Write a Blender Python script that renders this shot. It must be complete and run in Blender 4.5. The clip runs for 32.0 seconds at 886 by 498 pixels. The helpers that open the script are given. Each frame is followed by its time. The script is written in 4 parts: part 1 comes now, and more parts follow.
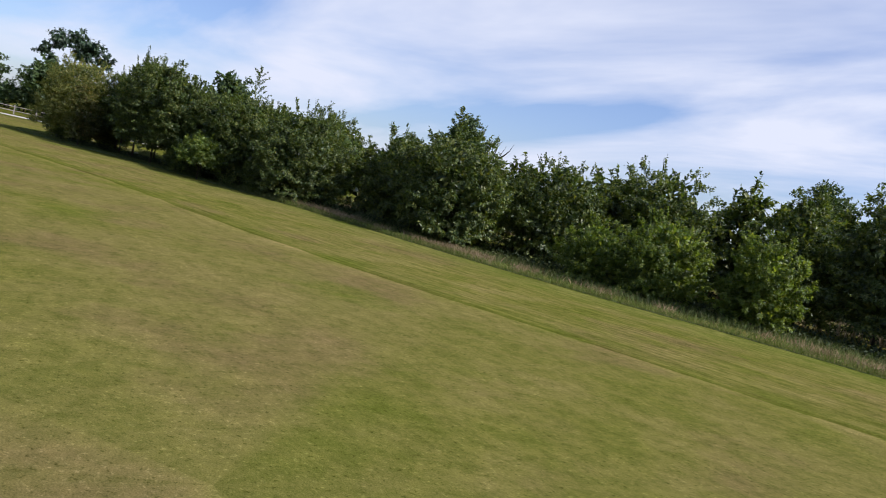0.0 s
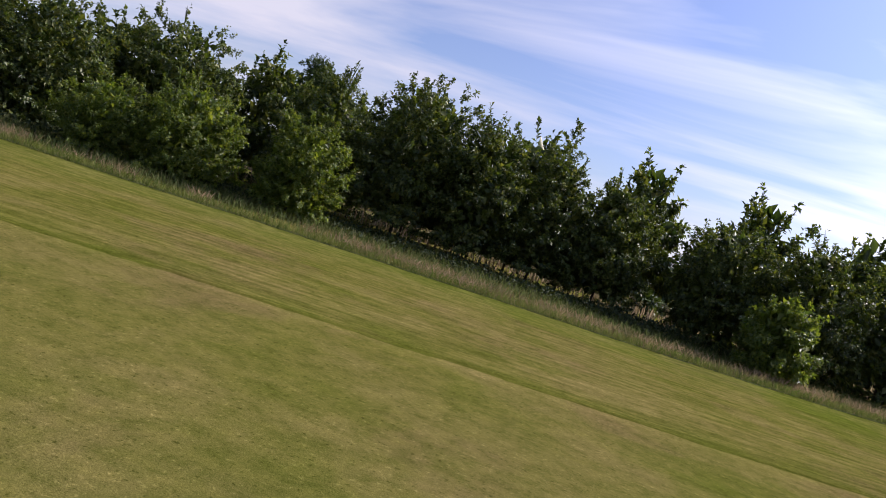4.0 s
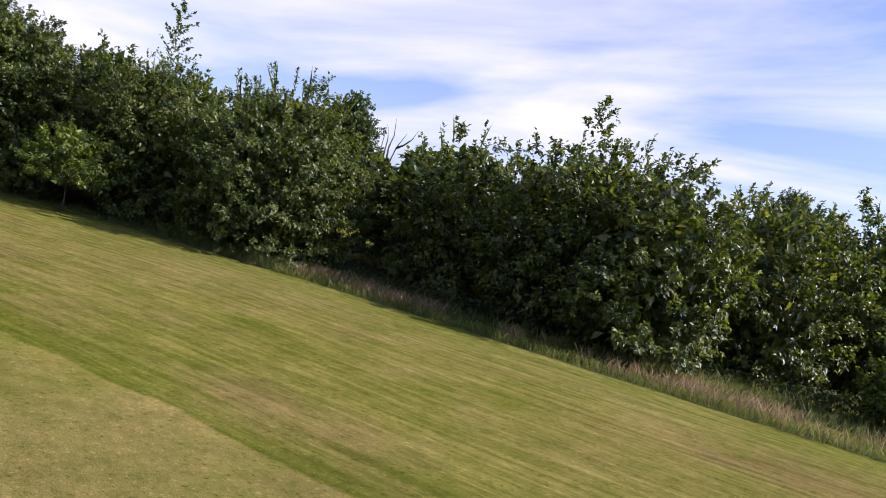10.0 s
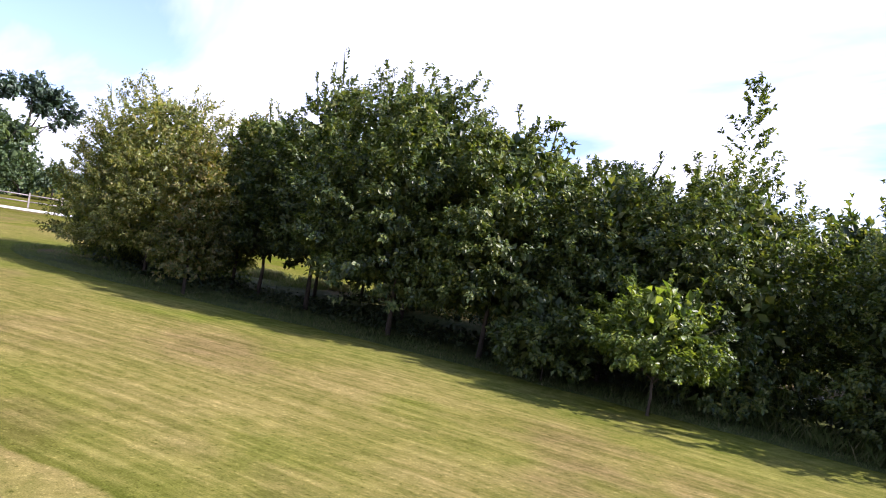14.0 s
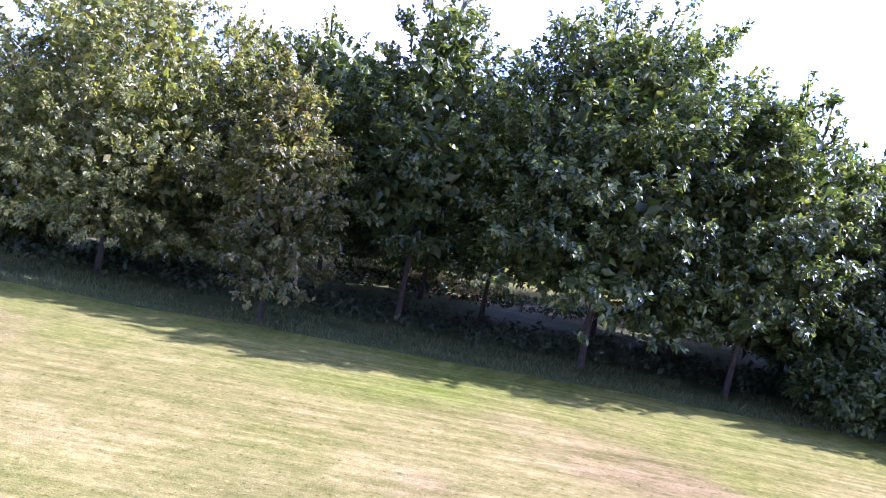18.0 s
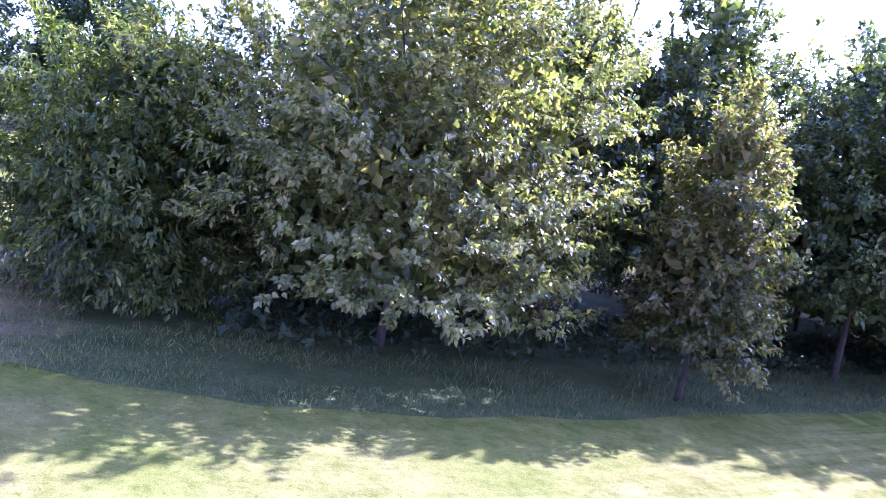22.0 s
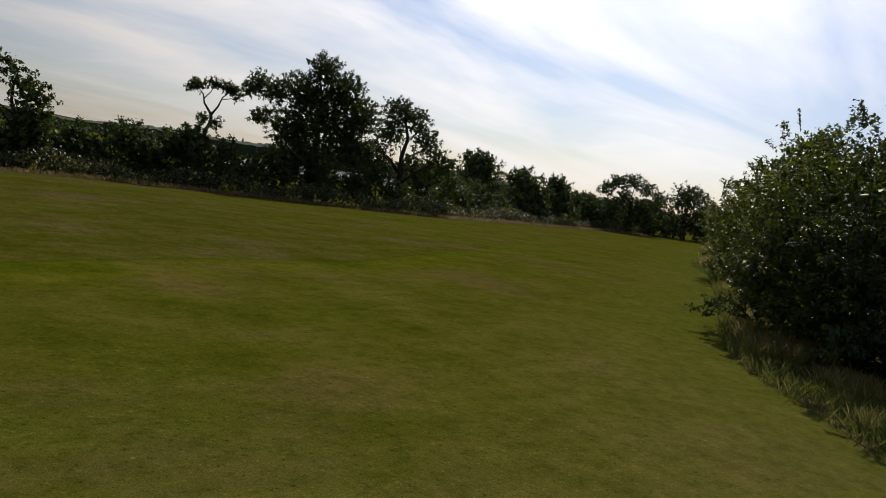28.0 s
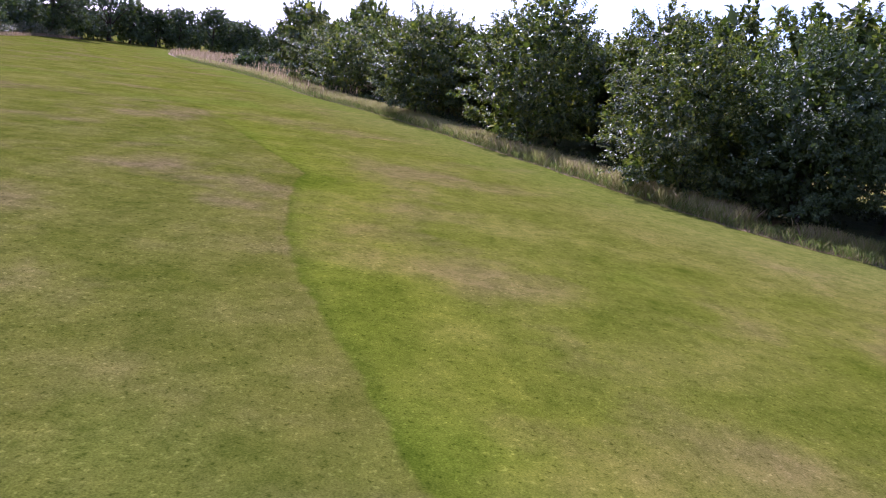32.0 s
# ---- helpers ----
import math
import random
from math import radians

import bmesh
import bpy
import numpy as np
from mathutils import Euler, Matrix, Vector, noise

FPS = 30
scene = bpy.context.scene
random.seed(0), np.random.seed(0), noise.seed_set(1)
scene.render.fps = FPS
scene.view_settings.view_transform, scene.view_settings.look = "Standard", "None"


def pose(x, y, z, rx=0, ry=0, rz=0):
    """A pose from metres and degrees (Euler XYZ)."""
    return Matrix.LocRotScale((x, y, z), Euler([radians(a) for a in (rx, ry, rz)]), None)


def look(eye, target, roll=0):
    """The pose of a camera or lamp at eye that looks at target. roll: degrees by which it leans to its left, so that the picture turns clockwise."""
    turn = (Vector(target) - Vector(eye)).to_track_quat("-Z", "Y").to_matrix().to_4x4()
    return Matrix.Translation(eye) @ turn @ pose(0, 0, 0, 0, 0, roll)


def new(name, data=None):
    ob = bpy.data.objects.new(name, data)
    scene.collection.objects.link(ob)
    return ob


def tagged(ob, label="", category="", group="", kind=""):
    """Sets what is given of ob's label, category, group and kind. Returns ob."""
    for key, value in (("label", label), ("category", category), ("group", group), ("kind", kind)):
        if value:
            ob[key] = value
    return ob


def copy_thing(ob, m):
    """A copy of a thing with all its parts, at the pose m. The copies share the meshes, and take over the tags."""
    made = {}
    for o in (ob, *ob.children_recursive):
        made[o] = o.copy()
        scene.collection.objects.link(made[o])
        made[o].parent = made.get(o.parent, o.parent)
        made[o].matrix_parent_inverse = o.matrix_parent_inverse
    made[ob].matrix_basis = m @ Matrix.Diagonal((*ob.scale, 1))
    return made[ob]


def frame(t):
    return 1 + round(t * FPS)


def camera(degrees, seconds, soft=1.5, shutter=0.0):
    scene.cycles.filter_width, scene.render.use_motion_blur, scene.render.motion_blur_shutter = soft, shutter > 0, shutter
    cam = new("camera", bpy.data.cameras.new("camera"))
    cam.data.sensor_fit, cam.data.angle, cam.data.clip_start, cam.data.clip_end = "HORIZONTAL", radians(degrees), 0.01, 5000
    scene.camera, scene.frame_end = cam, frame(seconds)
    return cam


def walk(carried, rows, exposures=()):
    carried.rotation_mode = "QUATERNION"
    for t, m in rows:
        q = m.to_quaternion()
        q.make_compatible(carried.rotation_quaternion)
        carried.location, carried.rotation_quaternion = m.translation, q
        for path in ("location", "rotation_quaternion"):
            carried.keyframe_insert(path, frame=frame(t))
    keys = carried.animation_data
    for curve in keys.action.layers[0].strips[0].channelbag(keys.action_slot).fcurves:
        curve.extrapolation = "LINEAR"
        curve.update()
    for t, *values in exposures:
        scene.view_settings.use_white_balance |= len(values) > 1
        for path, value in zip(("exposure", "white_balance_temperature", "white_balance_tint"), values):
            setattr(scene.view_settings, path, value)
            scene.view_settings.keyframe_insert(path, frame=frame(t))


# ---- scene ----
cam = camera(58.64, 32.0, soft=1.0, shutter=0.06)
PATH = [
    (0.0, pose(5.483, -2.551, 2.608, 85.67, -12.78, 53.37)),
    (0.5, pose(5.194, -2.178, 2.608, 86.39, -12.41, 43.57)),
    (1.0, pose(4.861, -1.844, 2.608, 86.41, -12.35, 34.23)),
    (1.5, pose(4.461, -1.565, 2.605, 85.40, -13.18, 27.90)),
    (2.0, pose(3.967, -1.239, 2.603, 85.09, -13.37, 22.68)),
    (2.5, pose(3.390, -0.943, 2.601, 84.94, -15.40, 20.42)),
    (3.0, pose(2.697, -0.669, 2.599, 85.17, -17.01, 17.88)),
    (3.5, pose(1.898, -0.422, 2.598, 85.55, -18.06, 15.79)),
    (4.0, pose(0.998, -0.200, 2.596, 85.88, -18.43, 14.87)),
    (4.5, pose(0.000, 0.000, 2.594, 85.92, -17.99, 15.88)),
    (5.0, pose(-1.098, 0.183, 2.591, 85.46, -16.60, 19.54)),
    (5.5, pose(-2.319, 0.386, 2.591, 84.95, -13.67, 22.35)),
    (6.0, pose(-3.624, 0.563, 2.591, 85.86, -13.23, 22.91)),
    (6.5, pose(-4.995, 0.775, 2.593, 86.15, -13.78, 24.80)),
    (7.0, pose(-6.433, 0.963, 2.595, 85.46, -13.71, 27.67)),
    (7.5, pose(-7.977, 1.192, 2.596, 85.37, -13.93, 29.83)),
    (8.0, pose(-9.570, 1.376, 2.596, 87.99, -14.19, 31.18)),
    (8.5, pose(-11.245, 1.492, 2.593, 90.37, -13.46, 32.99)),
    (9.0, pose(-12.903, 1.607, 2.592, 88.31, -12.33, 35.78)),
    (9.5, pose(-14.693, 1.591, 2.593, 87.24, -12.57, 36.51)),
    (10.0, pose(-16.500, 1.521, 2.597, 87.41, -13.50, 37.47)),
    (10.5, pose(-18.339, 1.425, 2.602, 87.95, -12.76, 38.08)),
    (11.0, pose(-20.235, 1.348, 2.607, 88.04, -11.14, 38.70)),
    (11.5, pose(-22.154, 1.184, 2.609, 88.73, -10.51, 39.97)),
    (12.0, pose(-24.069, 1.048, 2.610, 89.64, -11.39, 41.02)),
    (12.5, pose(-25.919, 0.876, 2.610, 90.49, -11.67, 42.95)),
    (13.0, pose(-27.763, 0.687, 2.608, 90.47, -10.30, 45.50)),
    (13.5, pose(-29.570, 0.453, 2.605, 89.68, -9.49, 47.76)),
    (14.0, pose(-31.346, 0.242, 2.602, 89.59, -9.58, 48.47)),
    (14.5, pose(-33.043, -0.000, 2.600, 90.88, -9.66, 47.81)),
    (15.0, pose(-34.742, -0.253, 2.600, 91.12, -9.17, 45.31)),
    (15.5, pose(-36.430, -0.519, 2.601, 90.59, -8.54, 41.66)),
    (16.0, pose(-38.097, -0.799, 2.604, 89.59, -8.19, 37.55)),
    (16.5, pose(-39.729, -1.096, 2.606, 88.42, -8.53, 33.65)),
    (17.0, pose(-41.312, -1.409, 2.606, 87.36, -9.99, 30.64)),
    (17.5, pose(-42.877, -1.731, 2.604, 87.22, -10.63, 26.56)),
    (18.0, pose(-44.511, -1.935, 2.600, 86.70, -10.58, 22.50)),
    (18.5, pose(-46.206, -2.120, 2.597, 86.66, -10.69, 18.96)),
    (19.0, pose(-47.970, -2.207, 2.595, 86.34, -10.59, 15.77)),
    (19.5, pose(-49.723, -2.188, 2.594, 85.96, -11.17, 12.46)),
    (20.0, pose(-51.447, -2.063, 2.594, 84.83, -10.71, 9.33)),
    (20.5, pose(-53.119, -1.803, 2.594, 83.48, -10.63, 5.71)),
    (21.0, pose(-54.735, -1.490, 2.596, 83.19, -11.01, 1.62)),
    (21.5, pose(-56.327, -1.123, 2.599, 84.09, -10.99, -3.89)),
    (22.0, pose(-57.923, -0.621, 2.599, 84.14, -11.30, -9.18)),
    (22.5, pose(-59.431, -0.001, 2.594, 83.24, -11.24, -15.10)),
    (23.0, pose(-60.913, 0.664, 2.587, 82.41, -10.24, -19.15)),
    (23.5, pose(-62.343, 1.434, 2.580, 82.22, -10.58, -21.22)),
    (24.0, pose(-63.719, 2.406, 2.579, 82.80, -11.27, -22.33)),
    (24.5, pose(-65.115, 3.594, 2.594, 82.52, -11.06, -21.84)),
    (25.0, pose(-66.375, 4.920, 2.609, 83.04, -10.76, -21.25)),
    (25.5, pose(-67.555, 6.272, 2.613, 84.24, -10.53, -21.15)),
    (26.0, pose(-68.674, 7.655, 2.612, 85.66, -10.52, -22.95)),
    (26.5, pose(-69.742, 9.066, 2.610, 86.86, -10.54, -26.29)),
    (27.0, pose(-70.771, 10.500, 2.609, 87.40, -10.41, -30.81)),
    (27.5, pose(-71.772, 11.952, 2.609, 86.84, -9.95, -36.15)),
    (28.0, pose(-72.755, 13.419, 2.607, 84.77, -8.99, -41.94)),
    (28.5, pose(-73.711, 14.906, 2.603, 81.87, -8.59, -47.25)),
    (29.0, pose(-74.598, 16.483, 2.598, 80.90, -9.11, -52.41)),
    (29.5, pose(-75.373, 18.107, 2.591, 81.09, -9.28, -58.84)),
    (30.0, pose(-75.990, 19.786, 2.584, 80.83, -8.54, -65.81)),
    (30.5, pose(-76.414, 21.527, 2.581, 79.66, -7.26, -72.36)),
    (31.0, pose(-76.640, 23.320, 2.586, 78.28, -6.37, -77.81)),
    (31.5, pose(-76.713, 25.171, 2.596, 77.84, -7.37, -82.65)),
    (32.0, pose(-76.723, 27.052, 2.607, 77.04, -8.95, -87.12)),
]
EXPOSURES = [(0.0, 0.48, 5900, 15), (3.0, 0.33, 6100, 28), (5.0, 0.43, 6200, 18), (6.0, 0.68, 6600, 14), (7.5, 0.78, 6500, 20), (9.0, 0.63, 6100, 24), (11.0, 1.03, 6100, 26), (13.0, 1.25, 6000, 26), (17.0, 2.38, 5100, 52), (20.0, 2.5, 4500, 58), (23.0, 3.15, 4650, 74), (24.2, 3.15, 5150, 80), (25.0, 2.1, 5050, 68), (25.5, 0.88, 5350, 54), (26.5, 0.08, 6200, 20), (27.5, -0.82, 6900, 10), (29.0, -0.72, 7300, 14), (30.0, -0.02, 6800, 14), (31.0, 0.68, 6500, 22), (32.0, 1.12, 5200, 48)]
walk(cam, PATH, EXPOSURES)

# ---- sky and sun ----
SUN_AZ, SUN_EL = 35.0, 40.0          # degrees, from +x towards +y
world = bpy.data.worlds.new("sky")
scene.world = world
world.use_nodes = True
wn, wl = world.node_tree.nodes, world.node_tree.links
wn.clear()
w_out = wn.new("ShaderNodeOutputWorld")
w_bg = wn.new("ShaderNodeBackground")
w_sky = wn.new("ShaderNodeTexSky")
w_sky.sky_type = "NISHITA"
w_sky.sun_disc = False
w_sky.sun_elevation = radians(SUN_EL)
w_sky.sun_rotation = radians(90 - SUN_AZ)
w_sky.air_density, w_sky.dust_density, w_sky.ozone_density = 1.0, 0.6, 1.5
w_bg.inputs["Strength"].default_value = 0.062
# thin streaked cirrus on a flat layer high up
w_tc = wn.new("ShaderNodeTexCoord")
w_sep = wn.new("ShaderNodeSeparateXYZ")
w_add = wn.new("ShaderNodeMath")
w_add.operation = "ADD"
w_add.inputs[1].default_value = 0.16
w_dx, w_dy = wn.new("ShaderNodeMath"), wn.new("ShaderNodeMath")
w_dx.operation = w_dy.operation = "DIVIDE"
w_comb = wn.new("ShaderNodeCombineXYZ")
w_map = wn.new("ShaderNodeMapping")
w_map.inputs["Rotation"].default_value = (0, 0, radians(38))
w_map.inputs["Scale"].default_value = (0.50, 1.0, 1)
w_n1 = wn.new("ShaderNodeTexNoise")
w_n1.inputs["Scale"].default_value = 1.0
w_n1.inputs["Detail"].default_value = 6
w_n1.inputs["Roughness"].default_value = 0.53
w_n1.inputs["Distortion"].default_value = 0.45
w_ramp = wn.new("ShaderNodeValToRGB")
w_ramp.color_ramp.elements[0].position = 0.42
w_ramp.color_ramp.elements[0].color = (0.10, 0.10, 0.10, 1)
w_ramp.color_ramp.elements[1].position = 0.66
w_mix = wn.new("ShaderNodeMixRGB")
# thin cloud scatters forward: brighter towards the sun
w_dot = wn.new("ShaderNodeVectorMath")
w_dot.operation = "DOT_PRODUCT"
w_dot.inputs[1].default_value = (math.cos(radians(SUN_AZ)) * math.cos(radians(SUN_EL)), math.sin(radians(SUN_AZ)) * math.cos(radians(SUN_EL)), math.sin(radians(SUN_EL)))
w_max = wn.new("ShaderNodeMath")
w_max.operation = "MAXIMUM"
w_max.inputs[1].default_value = 0.0
w_pow = wn.new("ShaderNodeMath")
w_pow.operation = "POWER"
w_pow.inputs[1].default_value = 4.0
w_gain = wn.new("ShaderNodeMath")
w_gain.operation = "MULTIPLY_ADD"
w_gain.inputs[1].default_value = 4.6
w_gain.inputs[2].default_value = 1.0
w_cloud = wn.new("ShaderNodeVectorMath")
w_cloud.operation = "SCALE"
w_cloud.inputs[0].default_value = (1.0, 1.0, 1.0)
wl.new(w_tc.outputs["Generated"], w_dot.inputs[0])
wl.new(w_dot.outputs["Value"], w_max.inputs[0])
wl.new(w_max.outputs[0], w_pow.inputs[0])
wl.new(w_pow.outputs[0], w_gain.inputs[0])
wl.new(w_gain.outputs[0], w_cloud.inputs["Scale"])
w_lit = wn.new("ShaderNodeMixRGB")
w_lit.blend_type = "MULTIPLY"
w_lit.inputs[0].default_value = 1.0
w_lit.inputs[1].default_value = (9.4, 9.6, 10.2, 1)
wl.new(w_cloud.outputs[0], w_lit.inputs[2])
wl.new(w_lit.outputs[0], w_mix.inputs[2])
w_half = wn.new("ShaderNodeMath")
w_half.operation = "MULTIPLY_ADD"
w_half.inputs[1].default_value, w_half.inputs[2].default_value = 0.34, 0.66
wl.new(w_gain.outputs[0], w_half.inputs[0])
w_clear = wn.new("ShaderNodeVectorMath")
w_clear.operation = "SCALE"
wl.new(w_half.outputs[0], w_clear.inputs["Scale"])
wl.new(w_tc.outputs["Generated"], w_sep.inputs[0])
wl.new(w_sep.outputs[2], w_add.inputs[0])
wl.new(w_sep.outputs[0], w_dx.inputs[0])
wl.new(w_sep.outputs[1], w_dy.inputs[0])
wl.new(w_add.outputs[0], w_dx.inputs[1])
wl.new(w_add.outputs[0], w_dy.inputs[1])
wl.new(w_dx.outputs[0], w_comb.inputs[0])
wl.new(w_dy.outputs[0], w_comb.inputs[1])
wl.new(w_comb.outputs[0], w_map.inputs[0])
wl.new(w_map.outputs[0], w_n1.inputs["Vector"])
wl.new(w_n1.outputs["Fac"], w_ramp.inputs[0])
# the veil thins out overhead
w_thin = wn.new("ShaderNodeMapRange")
w_thin.interpolation_type = "SMOOTHSTEP"
w_thin.inputs["From Min"].default_value, w_thin.inputs["From Max"].default_value = 0.38, 0.85
w_thin.inputs["To Min"].default_value, w_thin.inputs["To Max"].default_value = 1.0, 0.2
w_veil = wn.new("ShaderNodeMath")
w_veil.operation = "MULTIPLY"
wl.new(w_sep.outputs[2], w_thin.inputs["Value"])
wl.new(w_thin.outputs[0], w_veil.inputs[1])
wl.new(w_ramp.outputs[0], w_veil.inputs[0])
wl.new(w_veil.outputs[0], w_mix.inputs[0])
w_tint = wn.new("ShaderNodeMixRGB")
w_tint.blend_type = "MULTIPLY"
w_tint.inputs[0].default_value = 1.0
w_tint.inputs[2].default_value = (1.12, 1.22, 1.52, 1)
wl.new(w_sky.outputs[0], w_tint.inputs[1])
wl.new(w_tint.outputs[0], w_clear.inputs[0])
wl.new(w_clear.outputs[0], w_mix.inputs[1])
wl.new(w_mix.outputs[0], w_bg.inputs["Color"])
wl.new(w_bg.outputs[0], w_out.inputs[0])

sun = new("sun", bpy.data.lights.new("sun", "SUN"))
sun.data.energy, sun.data.angle, sun.data.color = 5.0, radians(0.6), (1.0, 0.93, 0.82)
_sd = Vector((math.cos(radians(SUN_AZ)) * math.cos(radians(SUN_EL)), math.sin(radians(SUN_AZ)) * math.cos(radians(SUN_EL)), math.sin(radians(SUN_EL))))
sun.matrix_world = look(_sd * 200, (0, 0, 0))


# ---- materials ----
def material(name, rough=0.8, spec=0.3):
    m = bpy.data.materials.new(name)
    m.use_nodes = True
    n, l = m.node_tree.nodes, m.node_tree.links
    b = n["Principled BSDF"]
    b.inputs["Roughness"].default_value = rough
    b.inputs["Specular IOR Level"].default_value = spec
    return m, n, l, b


def noise_node(n, l, vec, scale, detail=4, rough=0.55):
    t = n.new("ShaderNodeTexNoise")
    t.inputs["Scale"].default_value = scale
    t.inputs["Detail"].default_value = detail
    t.inputs["Roughness"].default_value = rough
    if vec is not None:
        l.new(vec, t.inputs["Vector"])
    return t.outputs["Fac"]


def ramp_node(n, l, fac, stops):
    r = n.new("ShaderNodeValToRGB")
    e = r.color_ramp.elements
    while len(e) < len(stops):
        e.new(0.5)
    for k, (p, c) in enumerate(stops):
        e[k].position, e[k].color = p, (*c, 1)
    l.new(fac, r.inputs[0])
    return r.outputs[0]


def mix_node(n, l, fac, a, b, kind="MIX"):
    m = n.new("ShaderNodeMixRGB")
    m.blend_type = kind
    for k, v in ((0, fac), (1, a), (2, b)):
        if isinstance(v, (int, float)):
            m.inputs[k].default_value = v
        elif isinstance(v, tuple):
            m.inputs[k].default_value = (*v, 1)
        else:
            l.new(v, m.inputs[k])
    return m.outputs[0]


def bump_node(n, l, b, height, strength, dist):
    k = n.new("ShaderNodeBump")
    k.inputs["Strength"].default_value = strength
    k.inputs["Distance"].default_value = dist
    l.new(height, k.inputs["Height"])
    l.new(k.outputs[0], b.inputs["Normal"])


def leaf_material(name, dark, light, tint, glow=0.44, rough=0.42):
    """Leaves: colour varies leaf by leaf and in patches over the crown; light passes through."""
    m, n, l, b = material(name, rough, 0.34)
    geo = n.new("ShaderNodeNewGeometry")
    tc = n.new("ShaderNodeTexCoord")
    isl = ramp_node(n, l, geo.outputs["Random Per Island"], [(0.0, dark), (0.6, light), (1.0, tint)])
    patch = noise_node(n, l, tc.outputs["Object"], 0.9, 3)
    pr = ramp_node(n, l, patch, [(0.35, (0.62, 0.66, 0.6)), (0.65, (1.15, 1.12, 1.0))])
    col = mix_node(n, l, 1.0, isl, pr, "MULTIPLY")
    l.new(col, b.inputs["Base Color"])
    tr = n.new("ShaderNodeBsdfTranslucent")
    tcol = mix_node(n, l, 1.0, col, (1.7, 1.7, 0.5), "MULTIPLY")
    l.new(tcol, tr.inputs["Color"])
    ms = n.new("ShaderNodeMixShader")
    ms.inputs[0].default_value = glow
    l.new(b.outputs[0], ms.inputs[1])
    l.new(tr.outputs[0], ms.inputs[2])
    l.new(ms.outputs[0], n["Material Output"].inputs["Surface"])
    return m


M_CHERRY = leaf_material("cherry leaves", (0.022, 0.042, 0.011), (0.085, 0.118, 0.029), (0.170, 0.180, 0.058), 0.33)
M_CHERRY_WARM = leaf_material("reddening cherry leaves", (0.058, 0.074, 0.020), (0.125, 0.136, 0.040), (0.240, 0.180, 0.080), 0.48)
M_YELLOW = leaf_material("yellowing leaves", (0.062, 0.080, 0.020), (0.165, 0.185, 0.050), (0.275, 0.240, 0.095), 0.42)
M_BRIGHT = leaf_material("light green leaves", (0.055, 0.092, 0.018), (0.125, 0.170, 0.034), (0.195, 0.220, 0.055), 0.45)
M_CHESTNUT = leaf_material("long hanging leaves", (0.024, 0.042, 0.010), (0.094, 0.124, 0.026), (0.205, 0.220, 0.050), 0.50)
M_SMALL = leaf_material("glossy grey-green leaves", (0.058, 0.085, 0.031), (0.110, 0.142, 0.056), (0.195, 0.220, 0.105), 0.4, 0.30)
M_OAK = leaf_material("oak leaves", (0.0320, 0.0576, 0.0192), (0.0576, 0.0896, 0.0288), (0.0928, 0.1248, 0.0416), 0.25, 0.55)
M_PINE = leaf_material("pine needles", (0.0224, 0.0392, 0.0196), (0.0364, 0.0588, 0.0280), (0.04, 0.0770, 0.0392), 0.1)
M_UNDER = leaf_material("undergrowth leaves darkened for shade", (0.020, 0.034, 0.011), (0.034, 0.052, 0.017), (0.050, 0.060, 0.022), 0.2, 0.8)
M_BRAMBLE = leaf_material("bramble leaves", (0.050, 0.066, 0.030), (0.105, 0.120, 0.060), (0.24, 0.23, 0.16), 0.2)


def bark_material(name, a, b2):
    m, n, l, b = material(name, 0.9, 0.15)
    tc = n.new("ShaderNodeTexCoord")
    mp = n.new("ShaderNodeMapping")
    mp.inputs["Scale"].default_value = (9, 9, 2.2)
    l.new(tc.outputs["Object"], mp.inputs[0])
    f = noise_node(n, l, mp.outputs[0], 3.0, 6, 0.65)
    l.new(ramp_node(n, l, f, [(0.3, a), (0.7, b2)]), b.inputs["Base Color"])
    bump_node(n, l, b, f, 0.6, 0.02)
    return m


M_BARK = bark_material("dark bark", (0.030, 0.023, 0.017), (0.085, 0.066, 0.048))
M_DEAD = bark_material("bare grey wood", (0.055, 0.048, 0.042), (0.13, 0.115, 0.10))
M_RAIL = bark_material("weathered fence wood", (0.12, 0.10, 0.085), (0.26, 0.23, 0.20))


